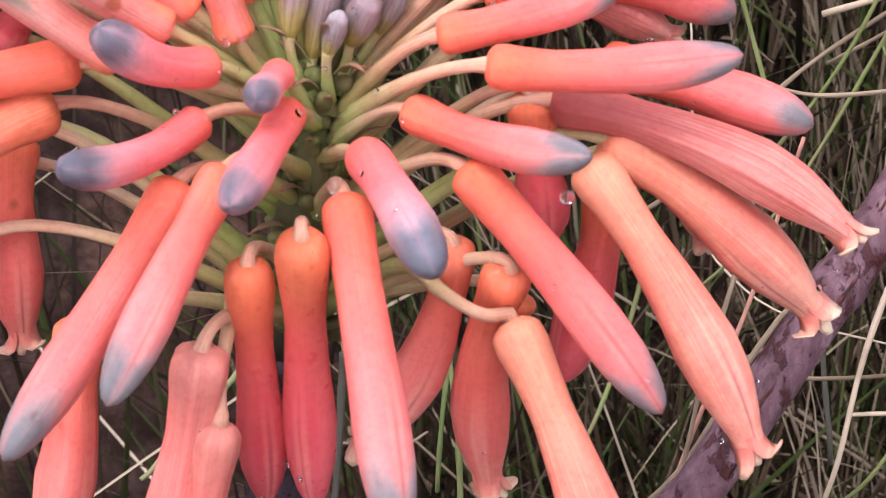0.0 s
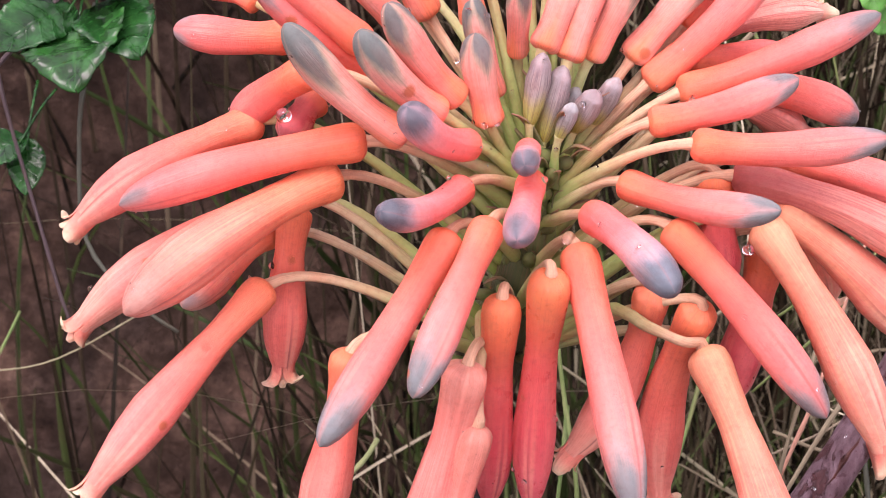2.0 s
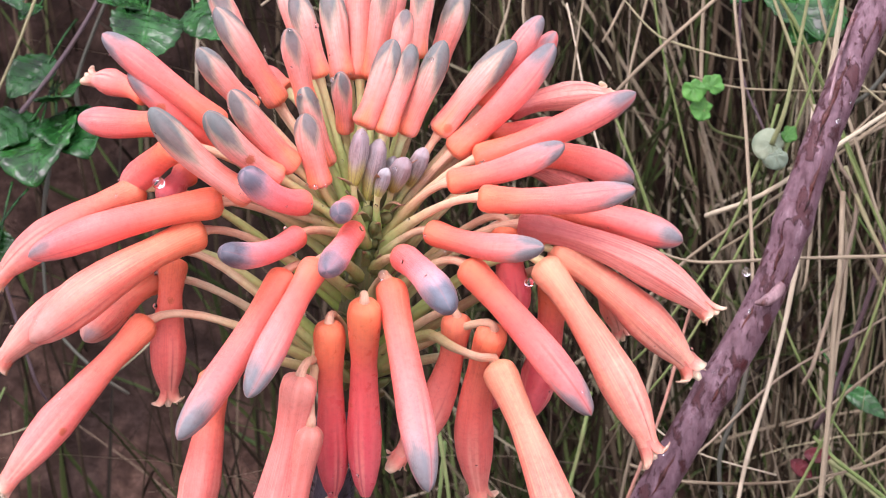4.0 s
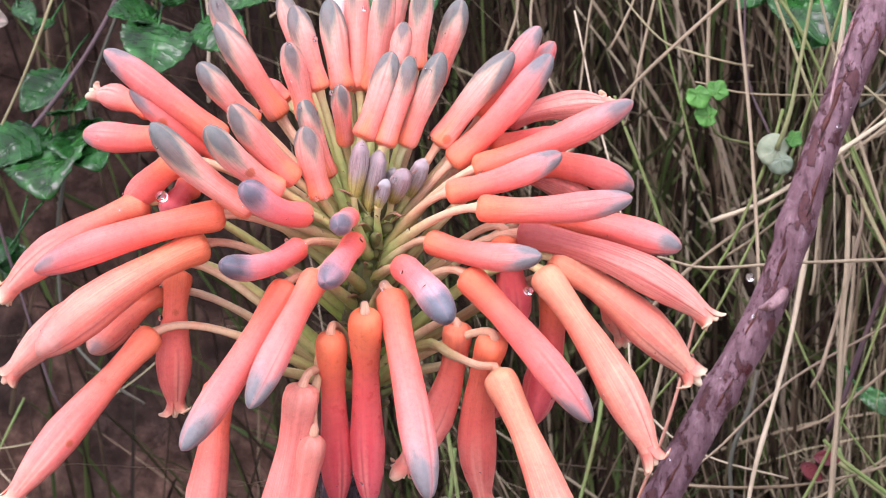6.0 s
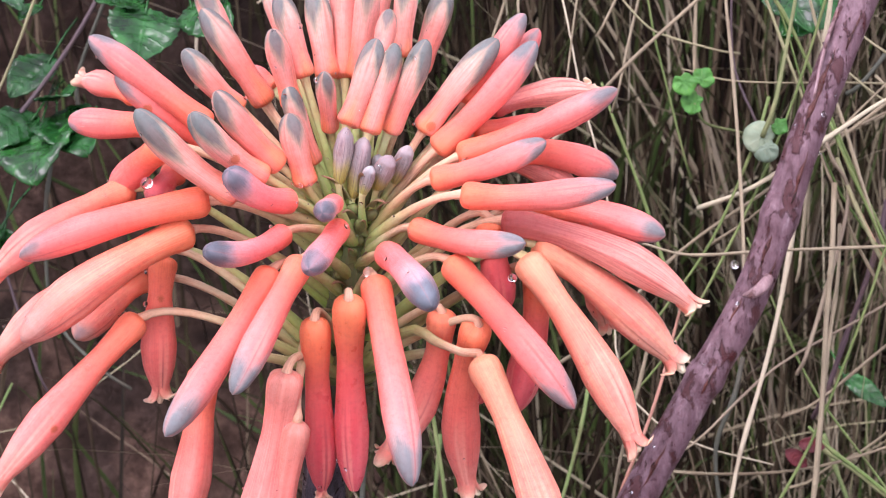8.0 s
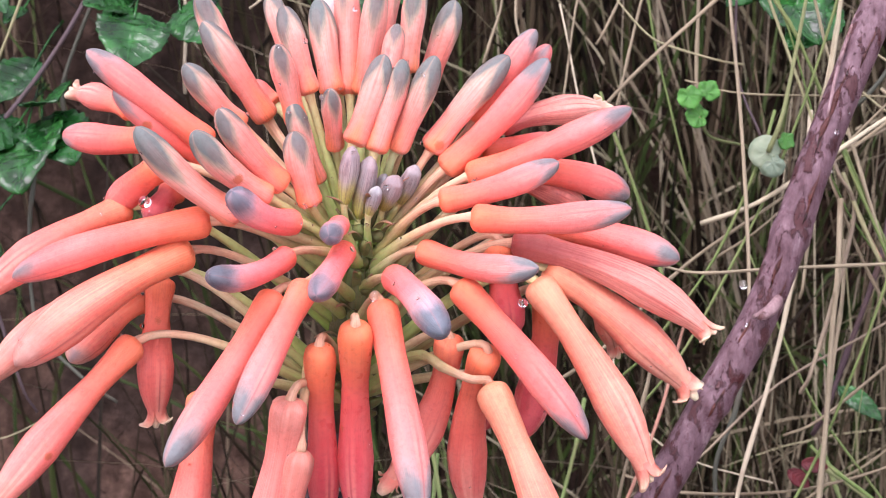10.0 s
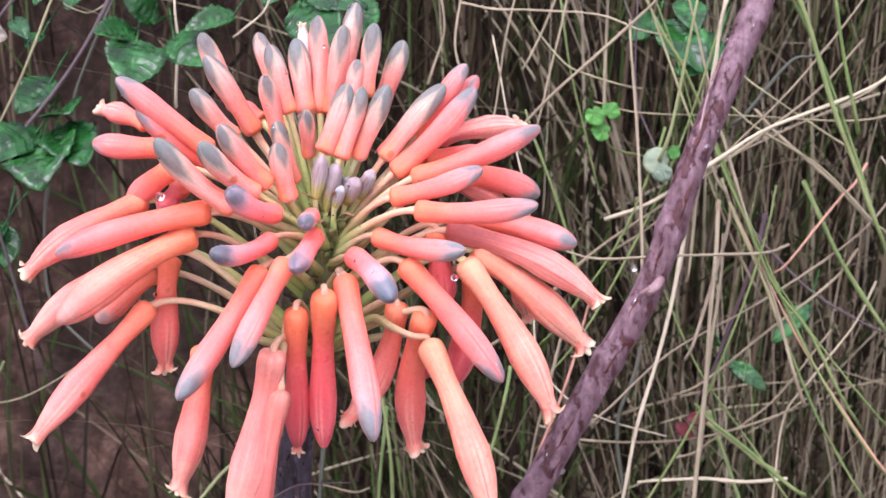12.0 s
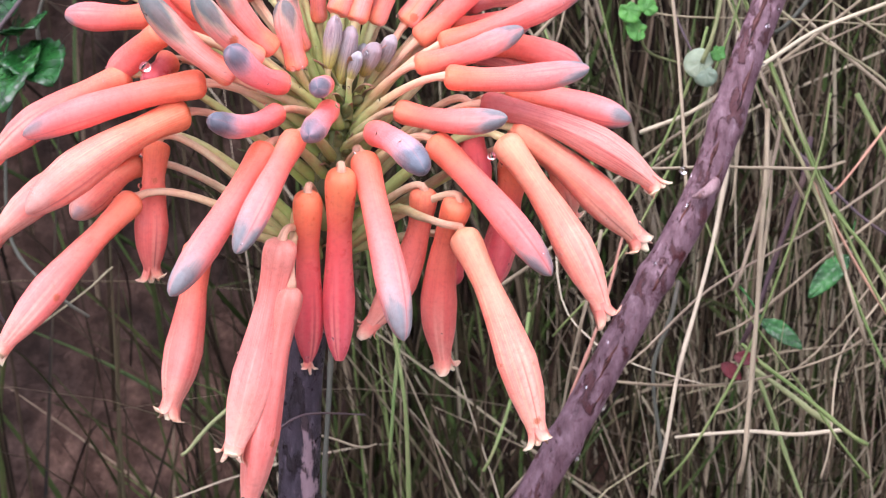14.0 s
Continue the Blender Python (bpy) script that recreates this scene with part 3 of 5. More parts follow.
def lips(parent, pts, radii, wob):
    """Six small petal tips round the mouth, curling outwards."""
    d, side, upv = frames_along(pts)[-1]
    mouth, r = pts[-1] - d * 0.0012, radii[-1]
    for k in range(6):
        a = wob + k * math.pi / 3 + SEEDS.uniform(-0.15, 0.15)
        outer = k % 2 == 0
        out = side * math.cos(a) + upv * math.sin(a)
        cross = d.cross(out).normalized()
        size = max(radii) * SEEDS.uniform(0.7, 0.95) * (1.0 if outer else 0.9)
        curl = SEEDS.choice((0.5, 0.8, 1.0, 1.3)) if outer else SEEDS.choice((0.2, 0.4, 0.6))
        wide, inset = (0.98, 0.0) if outer else (0.6, 0.2)
        verts, uvs, faces = [], [], []
        for thick in (0.0, 0.00022):
            for i in range(6):
                s = i / 5
                bend = curl * s * s
                p = mouth + out * (r * (0.99 - inset) - thick + size * 0.7 * math.sin(bend) * s) + d * (size * 1.6 * s * math.cos(bend * 0.9))
                half = r * wide * (1 - 0.6 * s**3.5)
                for j in (-1, 0, 1):
                    verts.append(HEAD_INV @ (p + cross * (half * j) - out * (abs(j) * half * 0.35)))
                    uvs.append((s, 0.5 + 0.5 * j))
        for i in range(5):
            for j in range(2):
                q = i * 3 + j
                faces.append((q, q + 1, q + 4, q + 3))
                faces.append((q + 18, q + 21, q + 22, q + 19))
            faces.append((i * 3, i * 3 + 3, i * 3 + 21, i * 3 + 18))
            faces.append((i * 3 + 2, i * 3 + 20, i * 3 + 23, i * 3 + 5))
        faces.append((15, 16, 34, 33))
        faces.append((16, 17, 35, 34))
        tagged(mesh_object("petal_lip", verts, faces, uvs, MAT_LIP, parent), "pale cream curled petal tip")


floret((10.1, -6.4, 507.1), (20.1, -31.8, 510.9), 5.5, 0.05, "lilac")
floret((-8.1, -5.6, 511.7), (-19.8, -24.1, 518.4), 4.6, -0.1, "lilac")
floret((1.5, -2.8, 510.7), (-1.3, -28.0, 516.5), 4.8, 0.0, "lilac")
floret((0.8, -3.0, 516.1), (-0.1, -14.0, 520.0), 4.0, 0.0, "lilac")
floret((8.1, -10.3, 504.1), (15.9, -43.6, 481.2), 6.2, 0.02, "bud")
floret((4.1, -18.4, 504.7), (2.6, -20.0, 462.9), 6.1, -0.05, "old")
floret((-2.7, -16.6, 499.3), (-3.9, -18.0, 461.4), 5.7, 0.0, "old", lipped=True)
floret((-10.4, -11.7, 507.2), (-28.1, -37.8, 488.2), 5.9, -0.02, "bud")
floret((-4.6, -13.0, 509.8), (-15.1, -38.2, 497.3), 5.5, 0.02, "bud")
floret((-25.0, -13.0, 486.5), (-32.6, -24.0, 450.6), 6.9, -0.03, "open")
floret((-7.6, -24.0, 492.7), (-19.0, -36.0, 448.7), 7.4, -0.02, "dry")
floret((-6.1, -27.0, 483.8), (-16.2, -33.0, 436.5), 6.1, 0.03, "dryf", ((-5.2, -8.0, 490.0), (-5.6, -18.0, 490.5), (-6.0, -24.0, 487.6)))
floret((20.1, -7.0, 494.7), (7.7, -12.0, 462.9), 6.2, -0.08, "open")
floret((27.1, -11.6, 494.7), (23.3, -8.0, 452.3), 6.7, -0.06, "open")
floret((27.2, -15.0, 489.5), (43.2, -36.0, 451.3), 7.0, 0.05, "flower", ((13.0, -4.0, 488.5), (19.5, -13.0, 491.6), (24.0, -16.6, 491.8)))
floret((21.7, -6.8, 505.8), (44.7, -24.8, 484.4), 6.1, 0.03, "bud")
floret((35.7, -3.5, 504.4), (57.6, -19.0, 470.0), 6.9, 0.04, "flower")
floret((38.9, 4.0, 496.7), (33.2, -4.0, 469.7), 6.6, -0.05, "old")
floret((29.2, 3.0, 509.2), (31.0, -2.0, 490.6), 6.2, 0.0, "old")
floret((14.8, -0.6, 509.4), (36.1, -16.0, 514.4), 5.1, -0.06, "bud")
floret((24.3, -4.0, 518.0), (52.9, -3.6, 519.3), 5.4, -0.05, "bud")
floret((37.5, 12.0, 507.4), (62.5, 3.5, 504.5), 6.3, 0.03, "bud")
floret((31.6, 1.0, 509.8), (69.8, -3.0, 492.2), 6.4, 0.07, "dry")
floret((37.8, 0.0, 505.2), (66.6, -2.5, 478.6), 7.2, 0.04, "flower")
floret((45.8, 14.0, 492.6), (52.9, 15.1, 475.3), 5.3, 0.06, "flower")
floret((18.5, 1.8, 518.1), (40.2, 3.5, 525.0), 5.0, -0.05, "bud")
floret((34.0, 16.0, 517.2), (54.1, 23.7, 506.9), 6.1, 0.05, "bud")
floret((30.6, 20.0, 513.1), (48.3, 22.0, 503.9), 5.4, 0.05, "dry")
floret((23.4, 8.6, 519.4), (53.8, 16.2, 529.4), 5.5, -0.03, "bud")
floret((26.0, 20.0, 518.3), (42.9, 24.0, 517.7), 5.4, 0.03, "bud")
floret((29.2, 24.0, 522.2), (48.4, 37.0, 519.4), 5.2, 0.04, "dryf")
floret((16.5, 14.3, 521.9), (31.4, 22.0, 537.6), 5.2, 0.02, "bud")
floret((19.0, 12.0, 519.1), (38.5, 19.0, 538.3), 5.5, -0.04, "bud")
floret((24.6, 20.0, 524.9), (36.4, 30.0, 539.3), 4.7, 0.0, "bud")
floret((27.1, 26.0, 519.9), (39.1, 33.0, 534.8), 4.7, 0.0, "bud")
floret((-0.8, 12.0, 523.8), (-0.8, 9.0, 537.3), 3.7, 0.0, "bud")
floret((2.8, 8.7, 526.2), (8.8, 17.0, 540.4), 5.0, -0.03, "bud")
floret((6.6, 8.9, 524.5), (12.1, 17.4, 539.2), 4.8, -0.02, "bud")
floret((10.1, 13.0, 522.6), (18.1, 16.5, 540.2), 4.8, -0.02, "bud")
floret((8.5, 14.0, 533.9), (11.0, 22.0, 544.2), 3.9, 0.0, "bud")
floret((15.1, 30.0, 527.5), (21.2, 35.0, 543.3), 5.0, -0.02, "bud")
floret((12.0, 26.0, 532.5), (14.5, 32.0, 549.1), 4.6, 0.0, "bud")
floret((6.3, 30.0, 532.1), (9.9, 42.0, 550.2), 4.9, 0.02, "bud")
floret((3.9, 22.0, 529.9), (7.6, 28.0, 550.3), 4.8, 0.0, "bud")
floret((1.3, 24.0, 528.9), (0.3, 40.0, 547.7), 4.9, 0.0, "bud")
floret((-1.7, 22.0, 529.9), (-4.5, 32.0, 545.2), 5.1, -0.02, "bud")
floret((-5.2, 14.0, 533.9), (-9.7, 20.0, 548.9), 4.8, 0.0, "bud")
floret((-9.3, 26.0, 534.1), (-13.8, 34.0, 545.8), 4.2, 0.0, "bud")
floret((-7.3, 10.0, 529.8), (-10.1, 11.0, 545.3), 4.5, 0.0, "bud")
floret((-3.9, 8.8, 518.3), (-7.9, 9.0, 534.9), 4.1, 0.02, "bud")
floret((-4.8, 2.4, 517.2), (-7.3, 4.4, 531.2), 5.0, 0.02, "bud")
floret((-14.1, 22.0, 524.8), (-25.7, 26.0, 543.4), 5.3, 0.0, "bud")
floret((-18.9, 28.0, 528.4), (-27.8, 36.0, 544.9), 4.9, -0.02, "bud")
floret((-18.2, 16.0, 526.4), (-27.7, 15.0, 539.8), 4.8, -0.04, "bud")
floret((-9.3, 2.2, 521.3), (-19.7, 0.2, 537.9), 5.1, -0.05, "bud")
floret((-11.9, -0.6, 520.4), (-23.5, -5.4, 536.3), 5.1, -0.06, "bud")
floret((-23.1, 8.0, 526.8), (-44.4, 11.0, 544.5), 5.4, 0.0, "bud")
floret((-20.8, 10.0, 520.5), (-40.0, 9.0, 537.6), 5.0, -0.03, "bud")
floret((-17.0, -3.0, 517.7), (-34.0, -3.4, 536.2), 5.3, -0.06, "bud")
floret((-7.2, -0.8, 515.5), (-16.6, -11.7, 527.8), 5.1, -0.1, "lilac")
floret((-35.4, 20.0, 522.2), (-54.3, 24.3, 521.1), 5.8, -0.04, "bud")
floret((-41.1, 28.0, 524.0), (-55.1, 37.0, 524.5), 4.8, 0.03, "open")
floret((-13.5, 30.0, 523.9), (-19.3, 34.0, 526.7), 4.7, 0.0, "bud")
floret((-31.4, 5.0, 524.4), (-44.0, 12.0, 510.9), 5.9, 0.03, "bud")
floret((-39.3, 9.0, 513.8), (-70.8, 5.0, 495.4), 6.3, 0.05, "open")
floret((-23.0, 0.0, 515.4), (-59.6, -4.5, 506.3), 6.3, 0.04, "bud")
floret((-27.2, 0.8, 508.9), (-57.8, -17.0, 495.4), 7.8, 0.06, "club")
floret((-34.1, 8.0, 500.8), (-71.2, -2.7, 480.6), 6.5, 0.07, "open")
floret((-34.5, 6.0, 500.0), (-37.0, -3.0, 471.3), 6.2, 0.05, "open")
floret((-38.7, 8.0, 494.2), (-51.5, -4.0, 487.5), 6.1, 0.06, "club")
floret((-38.0, -4.8, 492.7), (-64.7, -31.0, 471.0), 6.3, 0.02, "open")
floret((1.1, 3.6, 516.5), (2.9, 7.0, 526.8), 3.8, 0.0, "young")
floret((3.3, 5.0, 512.9), (6.1, 8.0, 524.2), 4.2, 0.0, "young")
floret((7.9, 6.0, 514.2), (11.0, 5.0, 521.6), 4.1, 0.0, "young")
floret((10.9, 9.0, 513.8), (14.3, 9.0, 521.7), 3.6, 0.0, "young")
floret((5.5, 3.0, 514.6), (7.5, 3.0, 520.6), 2.8, 0.0, "young")
floret((6.2, 8.0, 514.0), (8.5, 10.0, 519.5), 2.8, 0.0, "young")
floret((4.0, 9.0, 512.8), (4.0, 12.0, 516.9), 3.0, 0.0, "young")
floret((-1.4, 30.0, 528.0), (-3.3, 38.0, 545.8), 3.1, 0.0, "pale")
floret((-31.5, 12.9, 515.1), (-35.5, 6.0, 511.6), 5.3, 0.06, "old")
floret((27.3, 4.0, 476.6), (24.8, 2.0, 467.6), 5.2, 0.0, "old")

# stalk and raceme axis
line = smooth_line([P((-16, 6, -20)), P((-13, 4, 200)), P((-9, 2, 400)), P((-5, 3, 460)), P((1, 5, 490)), P((3.6, 6.4, 507))], 60)
rr = [interp(i / 59, [(0, 5.2), (0.75, 4.2), (0.86, 3.5), (0.93, 2.0), (1, 0.8)]) * MM * (1 + 0.05 * noise.noise(p * 120)) for i, p in enumerate(line)]
cut = next(i for i, p in enumerate(line) if p.z > 0.468)
v2, f2, u2 = tube(line[: cut + 1], rr[: cut + 1], 18)
tagged(mesh_object("stalk", [HEAD_INV @ v for v in v2], f2, u2, MAT_STALK, HEAD), "dark purple-grey fleshy stalk")
v2, f2, u2 = tube(line[cut:], [r * 1.02 for r in rr[cut:]], 18)
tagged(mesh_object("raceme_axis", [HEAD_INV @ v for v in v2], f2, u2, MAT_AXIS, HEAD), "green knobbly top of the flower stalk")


def bract(at, tip, width):
    at, tip = P(at), P(tip)
    d = (tip - at).normalized()
    cross = d.cross(Vector((0, 0.3, 1))).normalized()
    nrm = cross.cross(d)
    verts, faces, uvs = [], [], []
    for layer in (0.0, 0.0002):
        for i in range(6):
            s = i / 5
            p = at.lerp(tip, s) + nrm * (0.0012 * math.sin(s * 3) - layer)
            half = width * 0.5 * MM * (1 - s) ** 0.7
            for j in (-1, 0, 1):
                verts.append(HEAD_INV @ (p + cross * half * j - nrm * abs(j) * half * 0.4))
                uvs.append((s, 0.5 + 0.5 * j))
    for i in range(5):
        for j in range(2):
            q = i * 3 + j
            faces += [(q, q + 1, q + 4, q + 3), (q + 18, q + 21, q + 22, q + 19)]
        faces += [(i * 3, i * 3 + 3, i * 3 + 21, i * 3 + 18), (i * 3 + 2, i * 3 + 20, i * 3 + 23, i * 3 + 5)]
    tagged(mesh_object("bract", verts, faces, uvs, MAT_BRACT, HEAD), "thin greenish-brown papery bract")


# knobbly stubs crowding the axis between the flower stalks
for k in range(64):
    a = k * 2.399 + SEEDS.uniform(-0.3, 0.3)
    h = 0.468 + 0.00066 * k
    r0 = Vector((math.cos(a), math.sin(a), 0))
    c0 = axis_point(h)
    far = SEEDS.uniform(0.004, 0.0085) * (1.25 - k / 90)
    stub_line = smooth_line([c0, c0 + r0 * far * 0.55 + Vector((0, 0, 0.0012)), c0 + r0 * far + Vector((0, 0, SEEDS.uniform(0.0022, 0.0045)))], 9)
    stub_size = SEEDS.uniform(0.75, 1.2) * MM
    v2, f2, u2 = tube(stub_line, [stub_size * x for x in (1.25, 1.2, 1.1, 1.05, 1.0, 1.05, 1.1, 0.9, 0.45)], 9)
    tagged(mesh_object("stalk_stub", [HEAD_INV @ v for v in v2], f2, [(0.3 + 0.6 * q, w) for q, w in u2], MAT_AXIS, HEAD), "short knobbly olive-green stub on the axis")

for k in range(58):
    a = k * 2.399
    h = 0.474 + 0.00072 * k
    c0 = axis_point(h)
    r0 = Vector((math.cos(a), math.sin(a), 0))
    lo, hi = (c0 + r0 * 0.003) / MM, (c0 + r0 * SEEDS.uniform(0.005, 0.010) + Vector((0, 0, SEEDS.uniform(0.002, 0.008)))) / MM
    bract(lo, hi, SEEDS.uniform(1.4, 2.8))

# ---- purple cane ----
line = smooth_line([P(p) for p in ((120.0, 84.0, 551.4), (110.3, 70.0, 533.6), (95.9, 56.0, 499.9), (84.9, 46.0, 467.5), (71.2, 38.0, 443.0), (55.5, 32.0, 412.4), (42.3, 28.0, 387.2))], 110)
rr = []
for i, p in enumerate(line):
    s = i / 109
    lump = 1 + 0.05 * noise.noise(p * 60) + 0.03 * noise.noise(p * 240)
    for at in (0.17, 0.42, 0.63, 0.86):
        lump += 0.16 * math.exp(-(((s - at) / 0.012) ** 2))
    rr.append((3.5 + 0.75 * s) * MM * lump)
v2, f2, u2 = tube(line, rr, 20)
cane = tagged(mesh_object("purple_cane", v2, f2, u2, MAT_CANE), "purple-brown leaning stem with pale peeling patches and rusty scars", "stem")
CANE_LINE, CANE_RADII = line, rr
STUB = ((82.1, 41.0, 468.4), (84.4, 40.0, 469.7), (87.1, 43.0, 470.8), (88.7, 48.0, 472.1))
SHEATH = ((96.1, 52.0, 509.7), (98.5, 58.0, 517.6), (101.5, 64.0, 523.1), (104.7, 70.0, 527.8))
for part_name, pts, thick, words in (("stub", STUB, (0.5, 1.2, 1.2, 0.5), "pale pinkish broken side stub"), ("sheath", SHEATH, (0.2, 0.5, 0.5, 0.15), "dry whitish papery sheath")):
    pl = smooth_line([P(p) for p in pts], 18)
    pr = [interp(i / 17, list(zip((0, 0.3, 0.7, 1), thick))) * MM * (1 + 0.2 * noise.noise(p * 300)) for i, p in enumerate(pl)]
    v2, f2, u2 = tube(pl, pr, 12, lambda u, a: 1 + 0.12 * math.cos(3 * a + 5 * u))
    tagged(mesh_object(part_name, v2, f2, u2, MAT_SHEATH, cane), words)

for k, (i, turn, long, thick) in enumerate(((28, -0.35, 9, 0.75), (24, 0.25, 4, 0.45), (38, 0.3, 6, 0.6), (47, -0.2, 5, 0.55), (50, 0.5, 4, 0.4), (56, -0.5, 4, 0.45), (66, 0.2, 5, 0.5), (78, -0.1, 6, 0.6), (84, 0.5, 4, 0.4), (12, 0.1, 4, 0.4))):
    fr = frames_along(CANE_LINE)
    front = Vector((turn, -0.75, 0.5))
    pl, pr = [], []
    for q in range(long + 1):
        d = fr[i + q][0]
        out = (front - d * front.dot(d)).normalized()
        pl.append(CANE_LINE[i + q] + out * (CANE_RADII[i + q] * 0.97) + Vector((0.0002 * math.sin(q * 1.7), 0, 0)))
        pr.append(max(0.06, thick * math.sin(math.pi * (q + 0.3) / (long + 0.6)) * (0.8 + 0.3 * math.sin(q * 2.3 + k))) * MM)
    v2, f2, u2 = tube(pl, pr, 9)
    tagged(mesh_object("scar", v2, f2, u2, MAT_SCAR, cane), "rust-brown cracked scar")


# ---- straws and thin stems ----
def ribbon_stem(name, pts, width, mat, label, category, group):
    n = 26
    line = smooth_line([P(p) for p in pts], n)
    seed = SEEDS.uniform(0, 50)
    line = [p + Vector((noise.noise(p * 30 + Vector((seed, 0, 0))), 0, noise.noise(p * 30 + Vector((0, seed, 0))))) * 0.0009 for p in line]
    thin = SEEDS.choice((0, 1))
    rr = [width * 0.27 * MM * (1 + 0.18 * noise.noise(p * 90)) * (0.72 + 0.28 * (i / n if thin else 1 - i / n)) for i, p in enumerate(line)]
    for k in (7, 16):
        rr[k] *= 1.22
    v, f, u = tube(line, rr, 8)
    return tagged(mesh_object(name, v, f, u, mat), label, category, group)


def straw(kind, width, *pts):
    name, mat, label, cat = {
        "dry": ("dry_straw", MAT_STRAW, "thin pale tan dried grass stem", "straw"),
        "pinkdry": ("dry_straw", MAT_PINKSTRAW, "thin pinkish-tan dried grass stem", "straw"),
        "green": ("grass_stem", MAT_GREENSTEM, "thin yellow-green living grass stem", "grass stem"),
        "greygreen": ("grey_stem", MAT_GREYSTEM, "blurred grey-green stem in the shade", "stem"),
        "purple": ("bramble_cane", MAT_PURPLESTEM, "thin purplish bramble cane", "cane"),
    }[kind]
    width *= 0.75 if pts[0][1] > 150 else 1.0
    ribbon_stem(name, pts, width, mat, label, cat, "stems in front of the bank")


straw("dry", 2.0, (99.5, 134.2, 523.3), (88.9, 120.0, 516.2), (65.9, 105.0, 500.9), (50.1, 95.0, 488.4), (41.0, 90.0, 481.8), (30.3, 89.9, 473.9))
straw("dry", 1.9, (155.1, 138.9, 497.7), (136.1, 120.0, 486.1), (96.6, 105.0, 462.2), (73.4, 95.0, 449.2), (52.1, 85.0, 431.4), (35.3, 86.4, 417.3))
straw("dry", 1.7, (61.9, 71.3, 464.6), (73.0, 70.0, 462.2), (95.6, 80.0, 457.4), (121.9, 95.0, 448.9), (132.3, 105.9, 445.5))
straw("dry", 2.4, (112.8, 109.3, 447.9), (110.9, 95.0, 437.3), (107.1, 80.0, 416.4), (103.1, 60.0, 388.9), (101.6, 57.5, 378.3))
straw("dry", 2.2, (105.2, 112.4, 478.2), (108.9, 105.0, 469.0), (113.7, 102.0, 457.0), (103.5, 85.0, 427.4), (100.5, 84.2, 418.9))
straw("dry", 2.0, (85.4, 138.8, 503.8), (85.5, 110.0, 485.4), (85.7, 70.0, 441.1), (69.2, 60.0, 424.0), (53.0, 50.0, 396.6), (41.0, 52.5, 376.4))
straw("green", 1.8, (79.2, 139.6, 530.8), (91.7, 120.0, 510.4), (100.5, 115.0, 496.1), (120.5, 100.0, 454.2), (136.3, 85.0, 423.3), (152.2, 75.0, 399.0), (165.2, 76.9, 379.2))
straw("green", 2.0, (119.8, 142.0, 537.7), (127.4, 130.0, 522.4), (139.1, 125.0, 498.8), (151.0, 118.0, 471.7), (158.6, 110.0, 452.5), (164.5, 110.7, 437.3))
straw("green", 1.6, (79.4, 166.0, 537.3), (88.4, 140.0, 518.2), (98.3, 125.0, 497.0), (110.8, 108.0, 461.5), (131.9, 95.0, 433.2), (154.3, 80.0, 408.0), (169.4, 79.8, 391.0))
straw("green", 1.5, (119.7, 147.9, 546.3), (113.1, 125.0, 524.5), (106.7, 115.0, 503.5), (95.7, 104.0, 473.4), (80.8, 90.0, 444.3), (67.3, 80.0, 426.6), (53.4, 79.8, 408.5))
straw("dry", 1.8, (166.8, 158.1, 523.6), (154.4, 140.0, 510.8), (131.7, 125.0, 487.5), (113.7, 112.0, 474.9), (93.7, 105.0, 455.3), (80.0, 108.1, 441.9))
straw("dry", 1.5, (102.3, 121.1, 464.3), (112.0, 120.0, 466.8), (156.1, 140.0, 478.2), (165.8, 148.8, 480.8))
straw("dry", 1.8, (34.6, 155.0, 502.7), (44.5, 150.0, 502.7), (56.9, 150.0, 502.7), (75.3, 140.0, 505.2), (87.1, 135.0, 502.7), (96.0, 135.2, 500.8))
straw("dry", 1.6, (115.2, 125.7, 481.4), (123.3, 120.0, 476.5), (141.3, 118.0, 465.9), (157.4, 112.0, 451.3), (164.2, 113.3, 445.2))
straw("green", 1.6, (127.3, 109.2, 464.3), (121.8, 95.0, 449.2), (107.5, 80.0, 410.1), (91.1, 65.0, 385.1), (82.8, 64.2, 372.4))
straw("green", 1.6, (93.9, 109.1, 483.4), (89.4, 100.0, 473.6), (78.9, 92.0, 451.0), (64.0, 85.0, 431.4), (57.4, 86.4, 422.8))
straw("green", 1.5, (91.7, 123.4, 436.1), (98.1, 110.0, 423.8), (109.0, 100.0, 402.8), (126.3, 85.0, 383.0), (133.5, 80.0, 373.6), (141.8, 80.2, 362.5))
straw("pinkdry", 1.6, (116.5, 113.0, 453.4), (123.3, 100.0, 442.3), (137.3, 88.0, 419.3), (156.8, 75.0, 392.6), (164.6, 75.5, 381.8))
straw("dry", 1.7, (64.4, 68.3, 445.7), (62.0, 60.0, 437.8), (55.6, 50.0, 417.0), (52.6, 45.0, 400.5), (51.0, 46.1, 391.9))
straw("dry", 1.5, (172.5, 136.7, 450.9), (155.0, 120.0, 440.6), (126.5, 110.0, 423.8), (97.7, 100.0, 411.3), (75.9, 85.0, 398.2), (60.2, 82.7, 388.8))
straw("dry", 1.4, (45.0, 183.9, 479.6), (49.6, 160.0, 462.3), (56.7, 140.0, 435.4), (58.2, 115.0, 403.5), (67.0, 105.0, 392.8), (79.5, 100.0, 387.5), (98.6, 101.2, 379.5))
straw("green", 2.0, (13.5, 64.9, 415.4), (13.0, 60.0, 411.9), (12.2, 55.0, 405.3), (11.4, 50.0, 394.5), (11.1, 49.9, 390.5))
